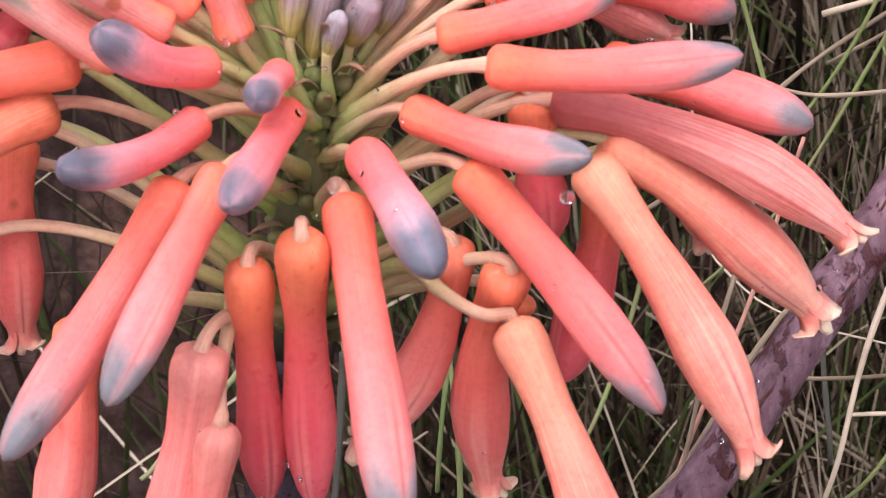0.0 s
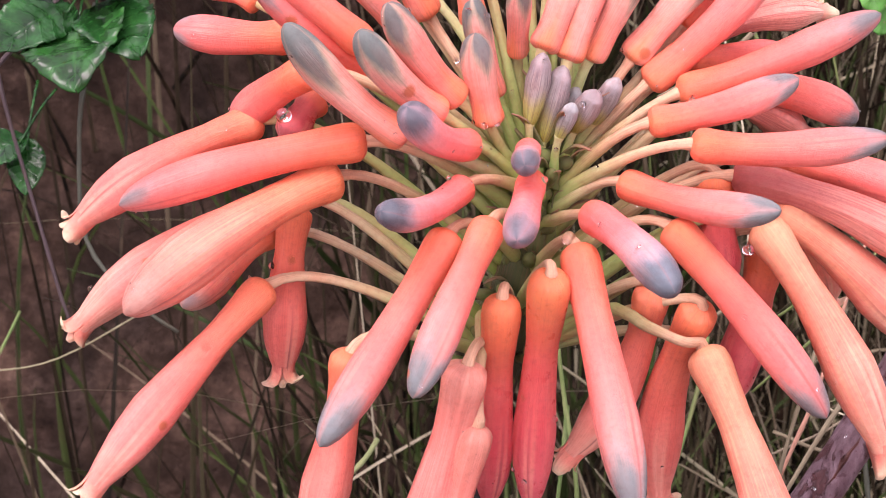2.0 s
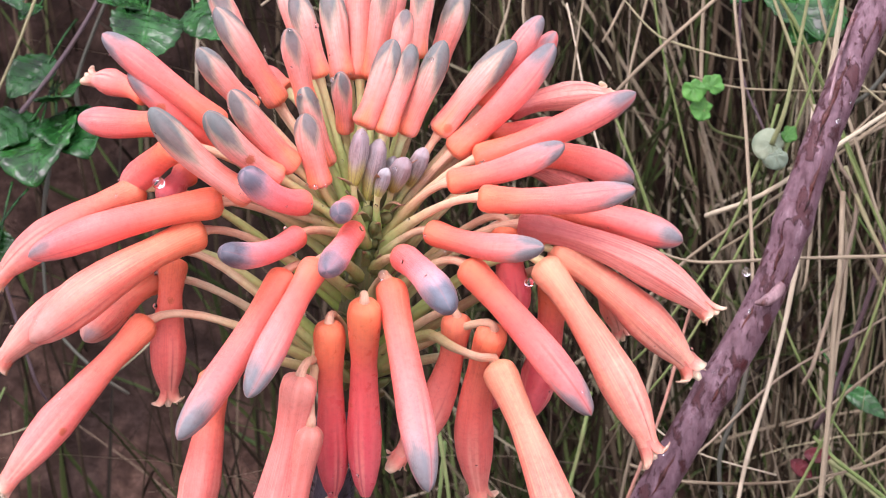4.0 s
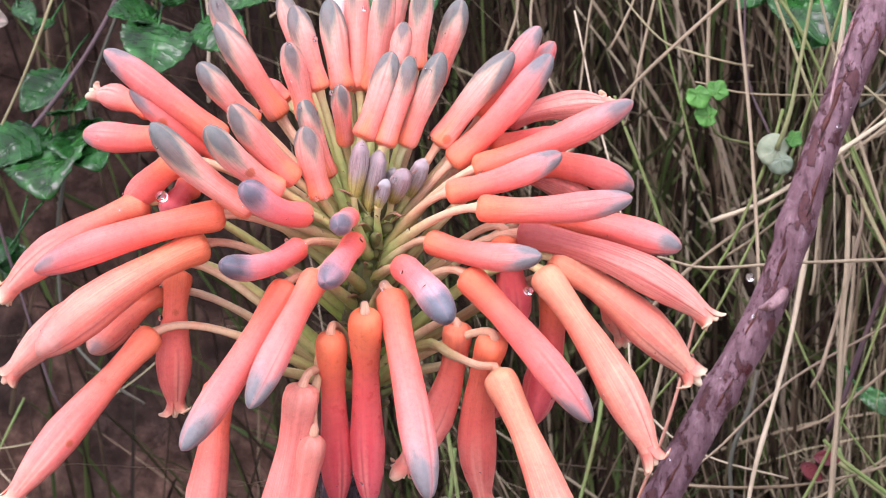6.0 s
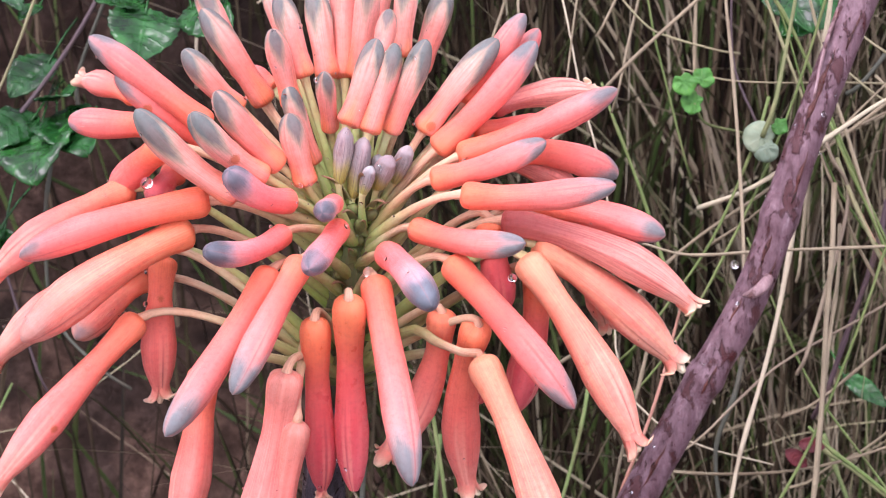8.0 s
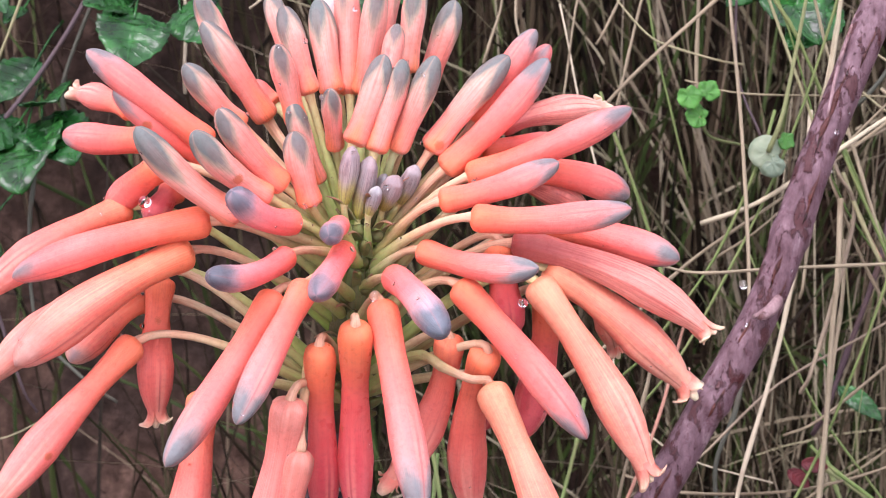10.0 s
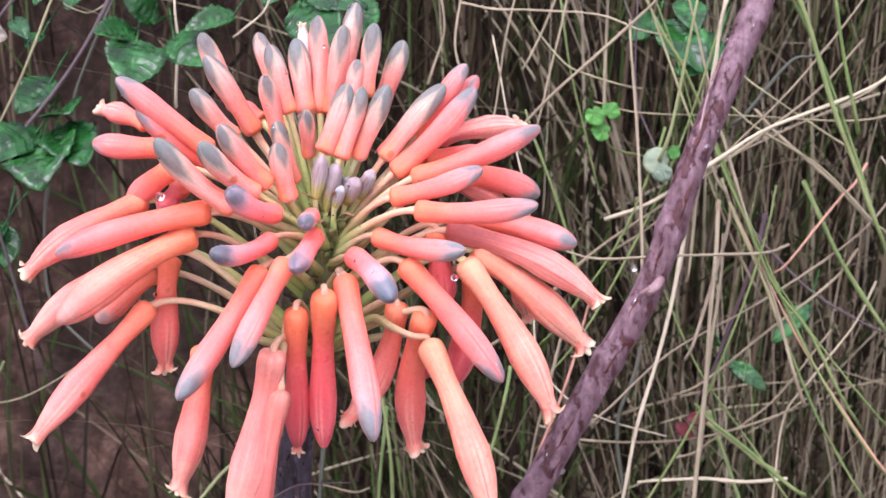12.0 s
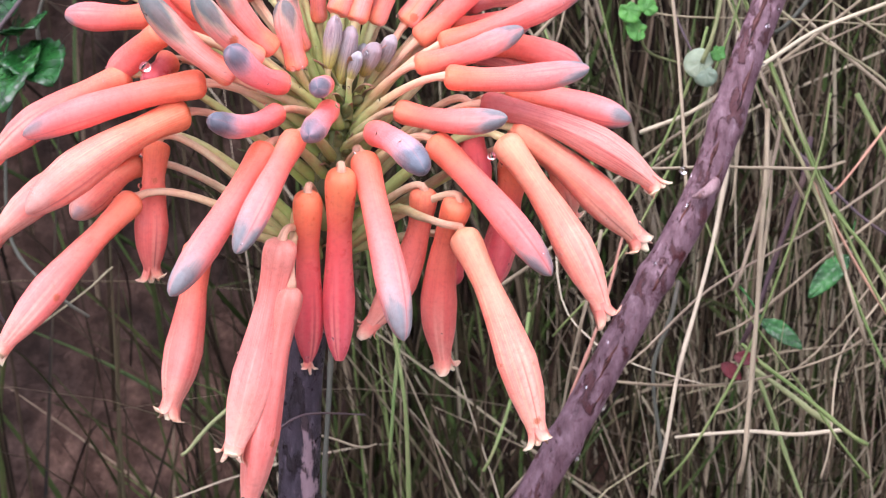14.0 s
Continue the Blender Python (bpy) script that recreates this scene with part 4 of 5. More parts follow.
straw("green", 2.2, (-25.7, 76.7, 396.7), (-28.3, 70.0, 396.3), (-34.4, 60.0, 395.3), (-38.7, 50.0, 394.5), (-40.6, 47.4, 394.2))
straw("greygreen", 3.0, (-95.2, 163.7, 456.7), (-96.3, 150.0, 446.7), (-97.8, 140.0, 433.3), (-96.3, 130.0, 411.3), (-82.9, 120.0, 400.3), (-74.5, 118.8, 393.4))
straw("green", 2.0, (-86.6, 172.8, 513.8), (-92.6, 160.0, 500.3), (-104.7, 150.0, 473.3), (-117.8, 140.0, 452.1), (-125.1, 135.0, 442.4), (-133.9, 135.3, 430.9))
straw("purple", 3.6, (-61.1, 188.7, 523.9), (-70.4, 170.0, 507.7), (-81.4, 160.0, 488.5), (-98.0, 150.0, 468.3), (-126.5, 140.0, 439.6), (-140.5, 143.3, 425.5))
straw("purple", 2.6, (-120.5, 161.2, 456.9), (-117.6, 150.0, 445.6), (-111.7, 140.0, 422.6), (-103.6, 130.0, 393.7), (-100.3, 131.1, 382.1))
straw("greygreen", 3.2, (-75.8, 176.9, 496.2), (-78.6, 170.0, 490.0), (-87.4, 160.0, 470.5), (-87.7, 156.0, 460.2), (-87.9, 156.3, 453.2))
straw("purple", 1.8, (81.0, 163.7, 513.5), (82.1, 160.0, 510.9), (84.6, 155.0, 504.4), (86.7, 150.0, 499.8), (87.7, 148.9, 497.6))
straw("dry", 1.6, (56.0, 168.9, 493.3), (59.7, 160.0, 490.5), (66.4, 150.0, 485.3), (72.3, 145.0, 483.7), (83.5, 140.0, 482.2), (89.9, 140.0, 481.3))
straw("dry", 1.5, (163.9, 121.9, 423.5), (155.9, 110.0, 415.4), (141.3, 100.0, 400.6), (134.3, 95.0, 391.1), (129.9, 80.0, 373.6), (127.5, 77.0, 364.1))
straw("dry", 1.3, (-154.5, 173.0, 343.9), (-140.8, 160.0, 349.9), (-113.8, 150.0, 361.7), (-82.9, 140.0, 387.1), (-71.1, 142.5, 396.8))
straw("dry", 1.3, (6.7, 78.1, 376.7), (2.4, 70.0, 381.2), (-7.4, 60.0, 391.9), (-20.2, 50.0, 397.9), (-25.8, 48.7, 400.5))
straw("green", 1.7, (82.0, 139.7, 532.1), (85.6, 128.0, 523.2), (89.2, 122.0, 514.4), (103.1, 108.0, 479.3), (107.0, 108.6, 469.4))
straw("dry", 1.5, (96.6, 138.7, 527.4), (98.5, 132.0, 521.6), (103.1, 124.0, 507.1), (106.1, 116.0, 495.6), (107.6, 114.9, 490.1))
straw("dry", 1.8, (113.0, 136.5, 529.8), (111.8, 128.0, 523.2), (109.6, 120.0, 511.7), (105.6, 110.0, 492.0), (104.1, 109.6, 485.0))
straw("dry", 2.2, (120.8, 131.4, 530.6), (116.7, 124.0, 524.9), (109.7, 118.0, 515.3), (106.3, 110.0, 493.9), (105.1, 110.4, 486.6))
straw("green", 3.0, (121.6, 146.0, 537.5), (128.4, 130.0, 523.3), (133.9, 124.0, 511.7), (139.1, 118.0, 498.2), (145.2, 110.0, 481.1), (156.1, 100.0, 456.2), (162.6, 100.9, 441.3))
straw("green", 2.2, (140.8, 142.7, 528.4), (142.2, 134.0, 520.7), (144.8, 126.0, 506.2), (149.8, 118.0, 484.5), (151.6, 118.6, 476.3))
straw("dry", 2.2, (170.2, 138.1, 492.4), (155.4, 124.0, 488.9), (125.6, 112.0, 482.0), (110.2, 104.0, 475.8), (90.5, 98.0, 465.1), (76.8, 100.3, 457.6))
straw("greygreen", 3.2, (148.7, 154.7, 487.9), (142.8, 150.0, 487.0), (135.6, 148.0, 486.0), (121.3, 138.0, 473.5), (117.1, 137.6, 469.9))
straw("dry", 2.4, (68.7, 174.9, 509.7), (66.7, 170.0, 504.8), (61.5, 165.0, 492.6), (56.3, 160.0, 483.2), (53.8, 159.9, 478.6))
straw("dry", 2.2, (70.7, 174.0, 516.1), (68.9, 165.0, 507.8), (64.6, 155.0, 488.5), (59.7, 148.0, 469.5), (57.4, 148.6, 460.9))
straw("dry", 2.8, (80.2, 166.9, 508.4), (80.0, 160.0, 502.2), (79.7, 155.0, 493.2), (79.5, 146.0, 473.3), (79.5, 145.9, 466.9))
straw("purple", 1.4, (87.4, 147.8, 514.4), (87.3, 140.0, 506.5), (87.3, 130.0, 484.1), (91.9, 122.0, 472.0), (94.5, 120.9, 465.1))
straw("dry", 1.2, (74.6, 131.1, 481.2), (89.1, 125.0, 480.0), (124.5, 128.0, 477.1), (154.7, 132.0, 474.5), (169.1, 139.7, 473.3))
straw("dry", 1.4, (115.9, 131.2, 492.4), (121.4, 126.0, 488.9), (133.5, 122.0, 481.3), (146.8, 118.0, 474.1), (152.5, 119.0, 471.0))
straw("green", 2.0, (103.7, 117.5, 489.5), (110.3, 104.0, 474.5), (115.7, 100.0, 462.4), (125.5, 92.0, 441.3), (136.5, 86.0, 428.4), (147.1, 80.0, 410.1), (155.4, 82.2, 395.9))
straw("green", 2.2, (111.1, 109.4, 466.6), (114.5, 102.0, 459.6), (123.2, 94.0, 441.9), (129.4, 88.0, 427.1), (132.5, 88.4, 419.8))
straw("dry", 2.2, (107.9, 121.2, 487.8), (112.4, 108.0, 475.1), (118.5, 100.0, 457.8), (127.4, 90.0, 433.7), (133.0, 82.0, 417.1), (137.3, 81.8, 404.4))
straw("dry", 1.8, (106.4, 111.4, 469.6), (108.9, 106.0, 464.0), (116.0, 100.0, 448.1), (121.2, 96.0, 438.7), (124.2, 96.3, 433.3))
straw("dry", 2.0, (106.0, 116.7, 468.4), (105.5, 112.0, 463.2), (104.9, 110.0, 457.8), (103.0, 102.0, 440.1), (102.4, 102.0, 435.0))
straw("dry", 2.4, (103.6, 116.0, 479.7), (101.1, 100.0, 462.1), (98.1, 92.0, 440.3), (94.9, 86.0, 427.3), (87.4, 74.0, 406.0), (83.3, 64.0, 385.9), (79.8, 63.3, 369.2))
straw("dry", 2.6, (110.0, 102.9, 463.2), (108.7, 90.0, 449.3), (107.8, 86.0, 439.0), (105.6, 74.0, 414.3), (103.5, 62.0, 387.4), (102.4, 61.9, 373.7))
straw("dry", 2.4, (123.8, 134.8, 476.3), (130.3, 128.0, 471.5), (145.6, 122.0, 460.0), (159.1, 118.0, 447.9), (165.2, 119.6, 442.4))
straw("green", 3.0, (139.4, 127.2, 456.3), (143.1, 120.0, 449.4), (150.3, 114.0, 435.9), (162.2, 108.0, 418.8), (166.8, 109.0, 412.2))
straw("pinkdry", 1.6, (157.5, 125.2, 463.1), (152.9, 120.0, 458.9), (148.1, 118.0, 454.4), (133.8, 110.0, 438.3), (129.7, 110.3, 433.7))
straw("purple", 1.8, (126.0, 131.3, 436.3), (131.8, 125.0, 431.5), (144.2, 120.0, 421.0), (160.6, 114.0, 412.8), (167.3, 114.7, 409.5))
straw("purple", 3.4, (131.7, 143.9, 435.5), (128.2, 135.0, 427.7), (125.7, 132.0, 422.0), (119.5, 124.0, 406.0), (114.2, 118.0, 390.5), (111.3, 118.5, 382.1))
straw("dry", 1.8, (156.5, 121.2, 436.2), (147.9, 112.0, 430.1), (128.9, 104.0, 416.7), (108.1, 94.0, 404.7), (99.2, 94.2, 399.6))
straw("green", 2.8, (55.7, 158.2, 465.2), (58.8, 150.0, 457.1), (67.4, 140.0, 433.9), (72.0, 132.0, 420.9), (74.7, 131.0, 413.3))
straw("greygreen", 2.6, (90.4, 107.2, 409.7), (87.6, 100.0, 402.8), (82.4, 94.0, 389.6), (84.6, 86.0, 369.0), (85.4, 86.3, 361.5))
straw("dry", 1.6, (58.2, 72.6, 403.7), (71.1, 70.0, 400.5), (100.1, 80.0, 393.2), (130.0, 92.0, 393.2), (142.9, 102.8, 393.2))
straw("green", 1.8, (128.3, 98.6, 428.7), (132.4, 90.0, 420.0), (141.6, 82.0, 400.3), (153.1, 76.0, 381.0), (158.1, 77.4, 372.6))
straw("green", 2.4, (105.8, 89.6, 400.1), (110.9, 84.0, 396.8), (119.5, 80.0, 391.1), (133.5, 74.0, 380.4), (138.5, 74.5, 376.6))
straw("purple", 2.4, (-88.9, 177.8, 515.4), (-97.7, 165.0, 506.9), (-107.9, 158.0, 496.9), (-111.4, 152.0, 487.3), (-115.3, 146.0, 463.4), (-118.1, 142.0, 453.0), (-121.3, 142.7, 440.7))
straw("dry", 1.0, (-89.9, 167.2, 497.9), (-87.3, 165.0, 497.5), (-81.2, 163.0, 496.6), (-75.1, 165.0, 499.5), (-72.7, 166.9, 500.6))
straw("dry", 2.4, (-58.4, 190.9, 492.3), (-57.8, 185.0, 487.4), (-56.8, 180.0, 479.5), (-57.8, 172.0, 464.6), (-58.1, 171.6, 459.6))
straw("dry", 2.0, (35.5, 187.7, 503.9), (34.8, 180.0, 497.6), (32.9, 170.0, 482.0), (37.4, 160.0, 470.5), (39.5, 158.3, 465.1))
straw("dry", 2.2, (26.8, 196.4, 500.7), (27.5, 190.0, 495.4), (29.4, 182.0, 482.6), (25.6, 175.0, 471.5), (23.9, 174.3, 466.4))
straw("dry", 1.6, (55.0, 182.5, 507.5), (52.9, 175.0, 499.7), (48.5, 168.0, 482.9), (45.8, 160.0, 464.3), (44.7, 160.1, 456.5))
straw("dry", 1.6, (-22.1, 169.1, 509.1), (-23.2, 165.0, 505.9), (-25.9, 160.0, 498.3), (-33.0, 156.0, 493.3), (-35.9, 155.9, 491.2))
straw("green", 1.8, (65.2, 169.6, 500.9), (66.8, 160.0, 492.5), (69.5, 152.0, 478.4), (76.2, 142.0, 453.0), (78.6, 142.4, 444.2))
straw("green", 2.2, (50.7, 127.4, 388.3), (48.9, 120.0, 382.4), (44.2, 110.0, 366.8), (39.4, 100.0, 358.2), (36.9, 97.7, 353.8))
straw("green", 2.0, (-127.4, 177.3, 357.6), (-130.3, 170.0, 352.8), (-137.9, 160.0, 340.0), (-142.9, 150.0, 332.4), (-145.4, 147.7, 328.5))

straw("greygreen", 2.6, (-2.0, 42.0, 431.0), (-2.5, 40.0, 426.0), (-3.2, 32.0, 415.1), (-4.2, 22.0, 399.0), (-5.0, 16.0, 380.0))
straw("green", 2.2, (11.0, 66.0, 430.0), (12.5, 60.0, 420.2), (14.5, 50.0, 409.8), (15.2, 44.0, 397.0), (15.5, 38.0, 379.0))
straw("pinkdry", 1.8, (73.0, 79.0, 447.0), (69.7, 75.0, 435.5), (66.6, 70.0, 426.8), (62.0, 62.0, 416.7), (56.1, 55.0, 402.7), (48.2, 46.0, 377.9))
straw("dry", 1.6, (105.0, 121.0, 357.0), (111.0, 120.0, 360.1), (116.8, 118.0, 367.1), (126.2, 118.0, 372.8), (137.2, 120.0, 382.8), (152.3, 126.0, 403.4))
straw("green", 3.4, (109.0, 101.0, 387.0), (111.8, 100.0, 385.0), (122.3, 98.0, 377.8), (128.4, 95.0, 374.1), (134.2, 95.0, 370.2))
straw("dry", 2.2, (90.0, 96.0, 365.5), (97.3, 95.0, 367.0), (111.1, 93.0, 369.1), (123.5, 92.0, 368.6), (136.3, 92.0, 370.3))
straw("green", 2.6, (113.0, 113.0, 381.0), (115.8, 110.0, 374.1), (120.8, 105.0, 362.0), (124.8, 100.0, 351.7), (128.8, 95.0, 341.4))


# ---- leaves ----
def leaf_blade(name, base, tip, width_ratio, mat, parent=None, teeth=21, round_tip=False, facing=(0, -0.8, 0.6), fold=0.25, pleat=0.075):
    """A leaf with a toothed edge, folded along the midrib and pleated between its side veins."""
    base, tip = Vector(base), Vector(tip)
    d = tip - base
    length = d.length
    d.normalize()
    cross = d.cross(Vector(facing)).normalized()
    nrm = cross.cross(d).normalized()
    rows, cols = 63, 9
    verts, faces, uvs = [], [], []
    seed = SEEDS.uniform(0, 60)
    for layer in (0.0, 0.00025):
        for i in range(rows + 1):
            s = i / rows
            half = 0.5 * width_ratio * length * (math.sin(math.pi * s ** 0.80) ** (0.62 if round_tip else 0.66))
            tooth = (s * teeth) % 1.0
            half *= 1.0 - (0.0 if round_tip else 0.06) * tooth
            half = max(half, 0.0002)
            for j in range(cols):
                q = 2 * j / (cols - 1) - 1
                vein = abs(((s * 7 - abs(q) * 1.3) % 1.0) - 0.5) * 2
                lift = fold * abs(q) * half - 0.16 * length * (s - 0.35) ** 2 * 1.5 + pleat * length * (vein - 0.5) * min(1, abs(q) * 3) * (1 - s * 0.6)
                lift += 0.06 * length * noise.noise(Vector((q * 1.7, s * 3.4, seed)))
                verts.append(base + d * (s * length + 0.22 * abs(q) * half * (1 - s)) + cross * (q * half) + nrm * (lift - layer))
                uvs.append((s, 0.5 + 0.5 * q))
    m = (rows + 1) * cols
    for i in range(rows):
        for j in range(cols - 1):
            a = i * cols + j
            faces += [(a, a + 1, a + cols + 1, a + cols), (a + m, a + m + cols, a + m + cols + 1, a + m + 1)]
        a, b = i * cols, i * cols + cols - 1
        faces += [(a, a + cols, a + cols + m, a + m), (b, b + m, b + m + cols, b + cols)]
    return mesh_object(name, verts, faces, uvs, mat, parent)


def bramble_leaf(base, tip, ratio):
    ob = leaf_blade("bramble_leaf", P(base), P(tip), ratio, MAT_LEAF, teeth=15, facing=(SEEDS.uniform(-0.3, 0.3), -0.6, 0.8), pleat=0.055)
    tagged(ob, "dark green toothed bramble leaflet, wet and glossy", "leaf", "bramble leaves")
    b, e = P(base), P(tip)
    back = (b - e).normalized() * 0.007 + Vector((0, 0.012, 0.002))
    line = smooth_line([b + back, b + back * 0.5 + Vector((0, 0, 0.0008)), b - back * 0.2], 8)
    v, f, u = tube(line, [0.00035] * 8, 7)
    mesh_object("petiole", v, f, u, MAT_LEAF, ob)


bramble_leaf((-92.4, 150.0, 462.8), (-79.9, 128.0, 463.8), 0.75)
bramble_leaf((-96.2, 150.0, 461.6), (-93.4, 120.0, 460.0), 0.84)
bramble_leaf((-97.9, 150.0, 462.8), (-112.1, 128.0, 463.8), 0.55)
bramble_leaf((-92.4, 152.0, 466.7), (-85.6, 140.0, 474.5), 0.97)
bramble_leaf((-95.3, 165.0, 473.2), (-104.5, 150.0, 469.3), 0.70)
bramble_leaf((-65.7, 157.0, 490.5), (-64.7, 135.0, 485.9), 0.86)
bramble_leaf((-67.0, 162.0, 490.4), (-76.7, 150.0, 496.5), 0.63)
bramble_leaf((-60.7, 165.0, 492.2), (-69.2, 160.0, 506.6), 0.66)
bramble_leaf((-36.3, 170.0, 493.6), (-50.6, 158.0, 493.5), 0.48)
bramble_leaf((-56.6, 170.0, 486.0), (-44.0, 150.0, 486.0), 0.66)
bramble_leaf((-17.2, 182.0, 492.8), (-5.4, 158.0, 487.3), 0.70)
bramble_leaf((-15.2, 182.0, 495.8), (4.5, 168.0, 497.2), 0.53)
bramble_leaf((-19.3, 190.0, 497.4), (-28.0, 176.0, 495.1), 0.62)
bramble_leaf((1.4, 185.0, 493.5), (5.4, 165.0, 487.5), 0.53)
bramble_leaf((-112.5, 150.0, 428.6), (-122.5, 138.0, 426.7), 0.66)
bramble_leaf((-112.1, 150.0, 427.5), (-111.3, 138.0, 419.7), 0.66)
bramble_leaf((95.9, 150.0, 499.8), (106.4, 128.0, 494.1), 0.62)
bramble_leaf((94.9, 150.0, 500.8), (85.2, 138.0, 498.8), 0.53)
bramble_leaf((113.2, 145.0, 495.4), (99.5, 130.0, 491.4), 0.65)
bramble_leaf((103.2, 155.0, 504.4), (104.8, 140.0, 501.3), 0.7)
bramble_leaf((-98.2, 185.0, 499.5), (-99.9, 172.0, 496.2), 0.44)
bramble_leaf((-87.4, 185.0, 495.5), (-89.9, 172.0, 494.7), 0.62)
bramble_leaf((-107.2, 170.0, 491.6), (-100.7, 160.0, 490.0), 0.53)
bramble_leaf((-98.0, 170.0, 486.4), (-101.4, 160.0, 487.3), 0.53)
bramble_leaf((79.0, 165.0, 509.4), (74.4, 150.0, 510.4), 0.79)
bramble_leaf((161.6, 205.0, 364.5), (147.3, 195.0, 354.8), 0.40)
bramble_leaf((132.2, 195.0, 345.9), (144.6, 185.0, 341.0), 0.40)

CLOVER = ((73.0, 104.0, 490.0), 3.4, (77.5, 105.0, 490.2), 3.0, (75.5, 103.0, 484.9), 3.3, (79.0, 108.0, 477.0), (89.0, 118.0, 469.4))
PALE = ((91.6, 99.0, 477.6), (92.8, 97.5, 475.6), (95.6, 101.0, 479.5))
TWIG = ((-13.6, -6.0, 434.9), (-8.2, -8.0, 440.5), (-3.6, -4.0, 439.3), (6.4, 6.0, 432.6))
DRYLEAF = ((-117.0, 150.0, 496.2), (-115.3, 146.0, 487.9), (-110.3, 148.0, 499.0), (-103.9, 146.0, 496.1), (-119.2, 152.0, 502.2), (-121.5, 148.0, 490.5))
REDLEAF = ((98.8, 80.0, 399.6), (104.1, 78.0, 395.7))



def lobed_leaf(name, at, radius, turn, parent=None, mat=None, lobes=1.0):
    """A small round leaf with scalloped lobes, a little cupped."""
    at = P(at)
    out = Vector((SEEDS.uniform(-0.3, 0.3), -0.75, 0.65)).normalized()
    right = Vector((1, 0, 0)).cross(out).normalized()
    up = out.cross(right).normalized()
    n, rings = 54, 5
    verts, faces, uvs = [], [], []
    for layer in (0.0, 0.00025):
        verts.append(at - out * layer)
        uvs.append((0.0, 0.5))
        for q in range(1, rings + 1):
            for k in range(n):
                a = 2 * math.pi * k / n
                away = math.cos((a - turn) / 2) ** 2
                r = radius * MM * q / rings * (0.45 + 0.55 * away ** 0.35) * (1 + lobes * (0.06 * math.cos(5 * (a - turn)) + 0.03 * math.cos(15 * a)) * q / rings)
                lift = 0.10 * lobes * r * (q / rings) * math.cos(5 * (a - turn)) - (1 - lobes) * 0.35 * r * q / rings + 0.0004 * noise.noise(Vector((a * 2, q, turn)))
                verts.append(at + right * (r * math.cos(a)) + up * (r * math.sin(a)) + out * (lift - layer))
                uvs.append((q / rings, 0.5 + 0.4 * math.cos(5 * a)))
    m = 1 + rings * n
    for k in range(n):
        j = (k + 1) % n
        faces += [(0, 1 + k, 1 + j), (m, m + 1 + j, m + 1 + k)]
        for q in range(rings - 1):
            a0, a1 = 1 + q * n + k, 1 + q * n + j
            faces += [(a0, a0 + n, a1 + n, a1), (a0 + m, a1 + m, a1 + n + m, a0 + n + m)]
        a0, a1 = 1 + (rings - 1) * n + k, 1 + (rings - 1) * n + j
        faces.append((a0, a0 + m, a1 + m, a1))
    return mesh_object(name, verts, faces, uvs, mat or MAT_CLOVER, parent)


thing = lobed_leaf("lobed_leaf", CLOVER[0], CLOVER[1], 0.4)
tagged(thing, "small bright green lobed leaf on a thin stem", "leaf")
lobed_leaf("leaflet", CLOVER[2], CLOVER[3], 2.6, thing)
lobed_leaf("leaflet", CLOVER[4], CLOVER[5], 4.5, thing)
line = smooth_line([P(CLOVER[4]), P(CLOVER[6]), P(CLOVER[7])], 10)
v2, f2, u2 = tube(line, [0.00035] * 10, 7)
mesh_object("petiole", v2, f2, u2, MAT_GREENSTEM, thing)
pale = lobed_leaf("pale_leaf", PALE[0], 4.6, 4.3, None, MAT_PALELEAF, 0.1)
tagged(pale, "pale grey-green cupped leaf hanging from a green stem", "leaf")
lobed_leaf("leaflet", PALE[1], 3.6, 5.4, pale, MAT_PALELEAF, 0.1)
lobed_leaf("leaflet", PALE[2], 2.4, 1.0, pale, MAT_CLOVER)
line = smooth_line([P(PALE[0]), P((94.0, 100.0, 484.5)), P((96.2, 104.0, 493.0)), P((102.0, 116.0, 522.0))], 14)
v2, f2, u2 = tube(line, [(0.65 - 0.02 * i) * MM for i in range(14)], 8)
mesh_object("petiole", v2, f2, u2, MAT_GREENSTEM, pale)
dry = leaf_blade("dry_leaf", P(DRYLEAF[0]), P(DRYLEAF[1]), 0.6, MAT_DRYLEAF, round_tip=True)
tagged(dry, "bleached dry leaf cluster at the bank", "leaf")
for end in DRYLEAF[2:]:
    leaf_blade("dry_leaflet", P(DRYLEAF[0]), P(end), 0.7, MAT_DRYLEAF, dry, round_tip=True)
red = leaf_blade("red_leaf", P(REDLEAF[0]), P(REDLEAF[1]), 0.6, MAT_REDLEAF)
tagged(red, "small dark red leaf deep in the grass", "leaf")
leaf_blade("leaflet", P(REDLEAF[0]) + Vector((0.003, 0, 0.002)), P(REDLEAF[1]) + Vector((0.004, 0, 0.006)), 0.6, MAT_REDLEAF, red)

ribbon_stem("twig", TWIG, 1.0, MAT_PURPLESTEM, "thin bare twig crossing the flower stalk", "twig", "")


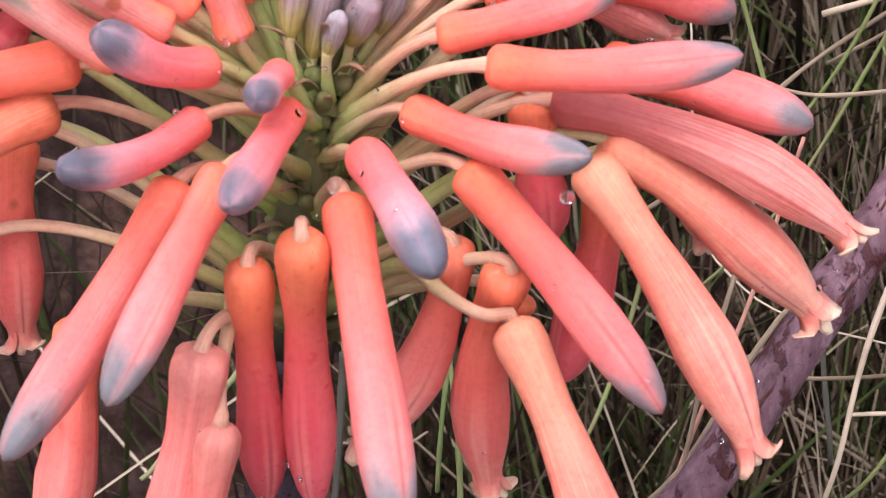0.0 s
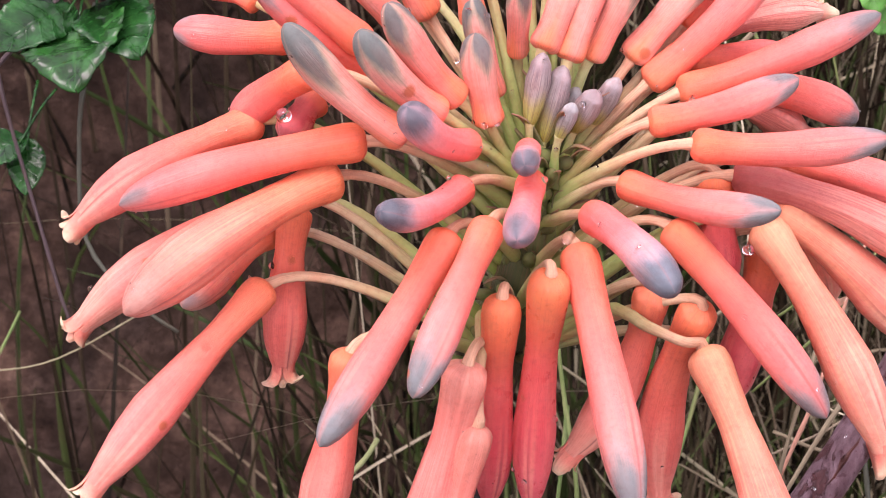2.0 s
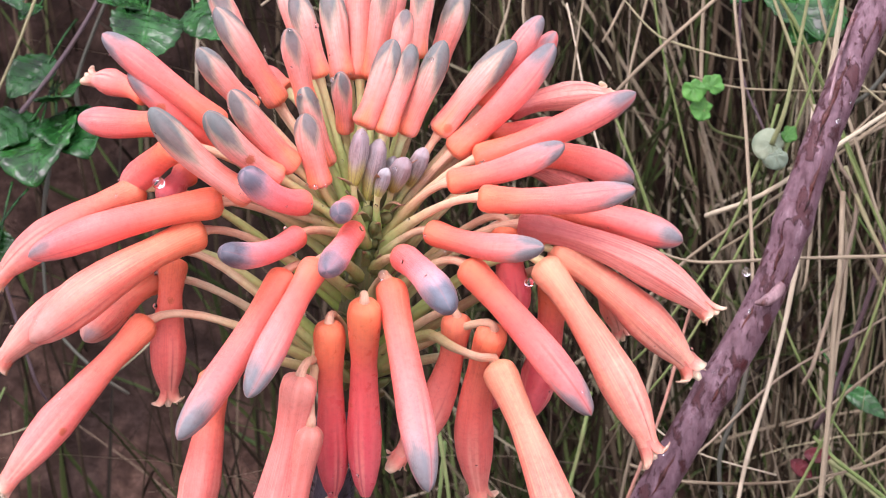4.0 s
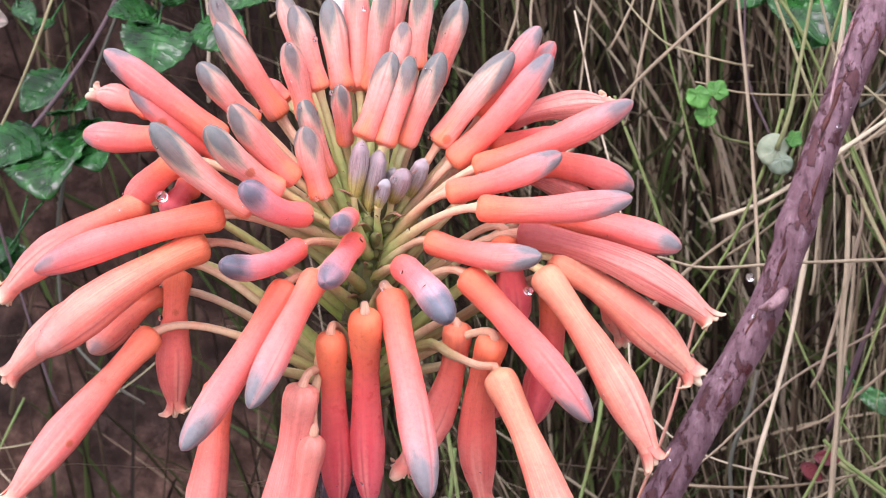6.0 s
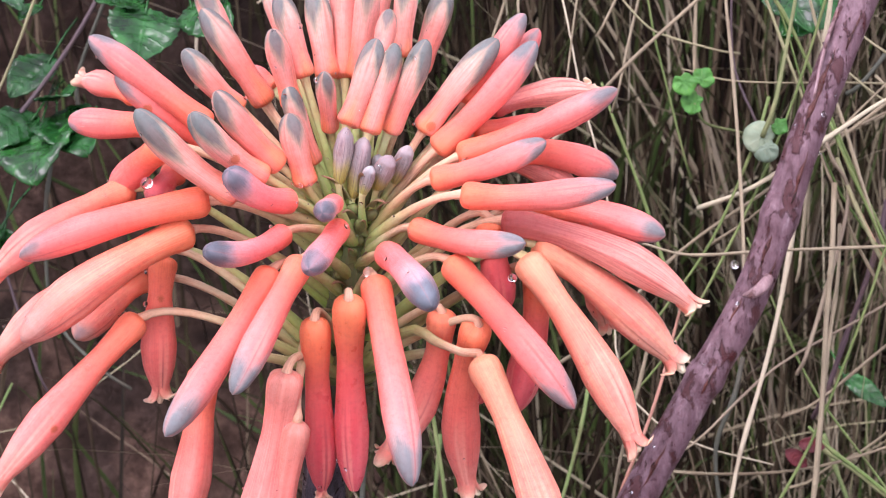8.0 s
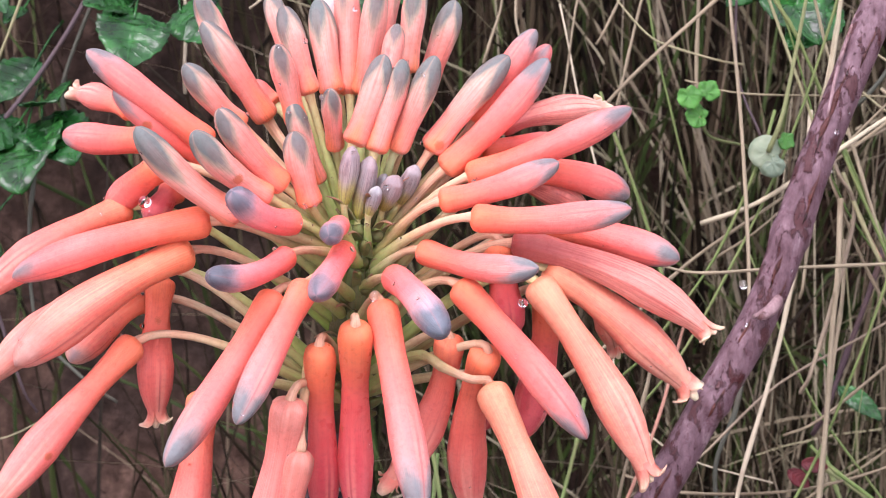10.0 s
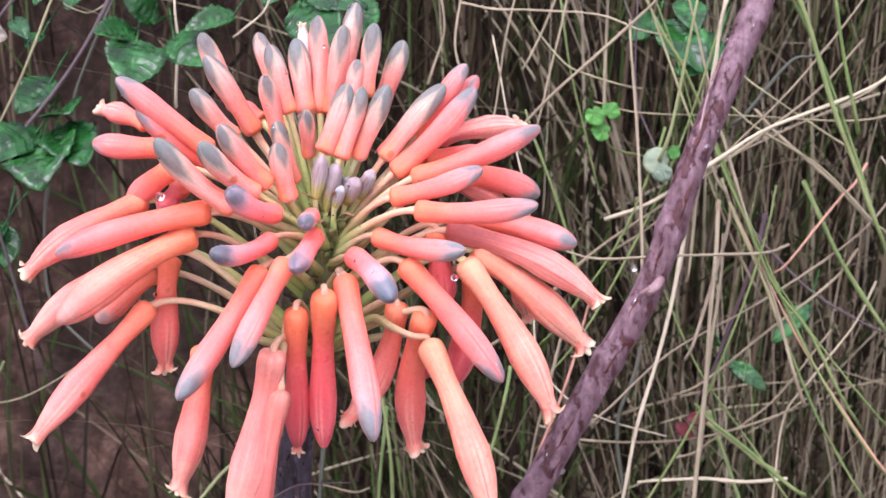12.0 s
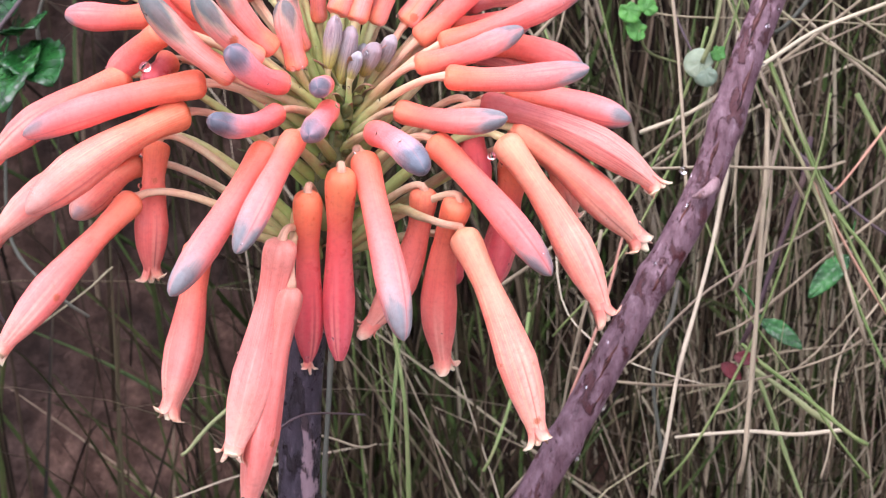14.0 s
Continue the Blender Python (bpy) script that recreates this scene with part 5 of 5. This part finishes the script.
# ---- grass on the bank ----
def grass(name, count, mat, label, area, length, width, lean, seed, droops=(0.1, 0.9)):
    """A field of bent, folded blades rooted in the ground, as one mesh."""
    rnd = random.Random(seed)
    verts, faces, uvs = [], [], []
    seg = 8
    for _ in range(count):
        x, y = rnd.uniform(*area[0]), rnd.uniform(*area[1])
        if rnd.random() > area[2](x, y):
            continue
        z = ground_height(x, y) - 0.005
        long = rnd.uniform(*length)
        w = rnd.uniform(*width) * MM
        a = rnd.gauss(-math.pi / 2, 1.2)
        tilt = abs(rnd.gauss(0, lean))
        droop = rnd.uniform(*droops)
        d = Vector((math.cos(a) * math.sin(tilt), math.sin(a) * math.sin(tilt), math.cos(tilt))).normalized()
        sway = Vector((rnd.gauss(0, 0.35), rnd.gauss(-0.25, 0.3), -1)) * droop
        p = Vector((x, y, z))
        side = d.cross(Vector((rnd.gauss(0, 0.4), -1, rnd.gauss(0, 0.4)))).normalized()
        first = len(verts)
        for i in range(seg + 1):
            s = i / seg
            hw = w * 0.5 * (1 - s**2.2 * 0.85)
            nrm = side.cross(d).normalized()
            verts += [p - side * hw, p + nrm * hw * 0.55, p + side * hw]
            uvs += [(s, 0), (s, 0.5), (s, 1)]
            p = p + d * (long / seg)
            d = (d + sway * (0.16 * (0.3 + s))).normalized()
            side = (side - d * side.dot(d)).normalized()
        for i in range(seg):
            q = first + i * 3
            faces += [(q, q + 1, q + 4, q + 3), (q + 1, q + 2, q + 5, q + 4)]
    ob = mesh_object(name, verts, faces, uvs, mat)
    return tagged(ob, label, "grass", kind="stuff")


def more_right(x, y):
    return 1.0 if x > -0.04 else 0.05 + 0.12 * (y > 0.42)


def centre(x, y):
    return math.exp(-(((x - 0.08) / 0.16) ** 2))


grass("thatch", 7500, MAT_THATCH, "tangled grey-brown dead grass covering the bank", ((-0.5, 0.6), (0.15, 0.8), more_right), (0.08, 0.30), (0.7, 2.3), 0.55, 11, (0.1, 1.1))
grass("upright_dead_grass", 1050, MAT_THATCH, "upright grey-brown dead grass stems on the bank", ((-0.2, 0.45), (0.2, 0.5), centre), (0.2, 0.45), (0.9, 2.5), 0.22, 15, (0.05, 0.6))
grass("bleached_grass", 950, MAT_STRAW, "pale bleached grass stems lying over the bank", ((0.08, 0.55), (0.14, 0.75), lambda x, y: 1.0 if x > 0.14 else 0.1), (0.18, 0.45), (0.7, 2.3), 0.7, 21, (0.05, 0.8))
grass("dry_grass", 1200, MAT_STRAW, "pale dry grass stems among the thatch", ((-0.02, 0.55), (0.16, 0.6), lambda x, y: 1.0 if x > 0.13 else 0.22), (0.15, 0.45), (0.6, 1.6), 0.5, 12, (0.05, 0.7))
grass("leaning_straw", 150, MAT_STRAW, "pale straw leaning up from the foot of the bank", ((0.12, 0.34), (0.12, 0.26), lambda x, y: 1.0), (0.22, 0.40), (0.8, 1.8), 0.45, 41, (0.05, 0.5))
grass("fallen_straw", 210, MAT_STRAW, "pale fallen straw low on the bank", ((0.06, 0.34), (0.24, 0.42), lambda x, y: 1.0), (0.08, 0.22), (0.7, 2.0), 0.8, 31, (0.1, 0.9))
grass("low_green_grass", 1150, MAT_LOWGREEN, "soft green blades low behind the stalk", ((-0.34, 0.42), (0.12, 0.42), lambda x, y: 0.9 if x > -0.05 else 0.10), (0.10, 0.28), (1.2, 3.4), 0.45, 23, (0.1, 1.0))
grass("green_grass", 900, MAT_GREENBLADE, "fresh green grass blades in the dry thatch", ((-0.4, 0.5), (0.14, 0.65), lambda x, y: 0.9 if x > -0.03 else 0.10), (0.12, 0.36), (0.8, 2.4), 0.4, 13, (0.05, 0.8))

# ---- dew ----
def droplet_mesh():
    bm = bmesh.new()
    bmesh.ops.create_icosphere(bm, subdivisions=3, radius=1.0)
    for v in bm.verts:
        if v.co.z < -0.35:
            v.co.z = -0.35 + (v.co.z + 0.35) * 0.3
    me = bpy.data.meshes.new("water_droplet")
    bm.to_mesh(me)
    bm.free()
    me.polygons.foreach_set("use_smooth", [True] * len(me.polygons))
    me.materials.append(MAT_WATER)
    return me


DROP = droplet_mesh()


def droplet(at, radius, normal=(0, -0.6, 0.8)):
    ob = new("water_droplet", DROP)
    turn = Vector(normal).to_track_quat("Z", "Y")
    ob.matrix_world = Matrix.LocRotScale(P(at), turn, Vector((1, 1, 1)) * radius * MM)
    return tagged(ob, "clear round dew drop clinging to the plant", "droplet", "dew drops")


droplet((19.9, -25.0, 508.2), 0.8)
droplet((33.6, -8.0, 502.4), 0.9)
droplet((-35.5, 4.0, 517.2), 1.2)
droplet((7.0, -9.0, 504.6), 1.1)
droplet((92.5, 48.0, 485.6), 0.7)
droplet((80.9, 50.0, 470.9), 1.0)
droplet((-51.0, -12.0, 497.4), 0.8)
wet = random.Random(9)
for pts, radii, kind in FLORET_LINES:
    fr = frames_along(pts)
    for _ in range(wet.choice((1, 2, 3, 3))):
        i = wet.randrange(3, len(pts) - 4)
        best = None
        for _ in range(3):
            a = wet.uniform(0, 2 * math.pi)
            out = fr[i][1] * math.cos(a) + fr[i][2] * math.sin(a)
            score = out.z * 0.3 - out.y + abs(out.x) * 0.6
            if best is None or score > best[0]:
                best = (score, out)
        out = best[1]
        r = wet.choice((0.16, 0.2, 0.24, 0.3, 0.4, 0.55))
        droplet((pts[i] + out * (radii[i] + r * 0.5 * MM)) / MM, r, out)
for _ in range(26):
    i = wet.randrange(8, 100)
    d, side, upv = frames_along(CANE_LINE)[i]
    a = wet.uniform(0, 2 * math.pi)
    out = side * math.cos(a) + upv * math.sin(a)
    if out.y > 0.2:
        out = -out
    r = wet.choice((0.25, 0.35, 0.45, 0.6))
    droplet((CANE_LINE[i] + out * (CANE_RADII[i] + 0.5 * r * MM)) / MM, r, out)
for k, (line, rr) in enumerate(wet.sample(PEDICEL_LINES, 34) + wet.sample(PEDICEL_LINES, 32)):
    i = wet.randrange(3, 12) if k < 34 else wet.randrange(1, 6)
    d, side, upv = frames_along(line)[i]
    out = (Vector((wet.uniform(-0.6, 0.6), -0.5, 0.6)) - d * Vector((0, -0.5, 0.6)).dot(d)).normalized()
    r = wet.choice((0.22, 0.3, 0.38, 0.5))
    droplet((line[i] + out * (rr[i] + 0.5 * r * MM)) / MM, r, out)
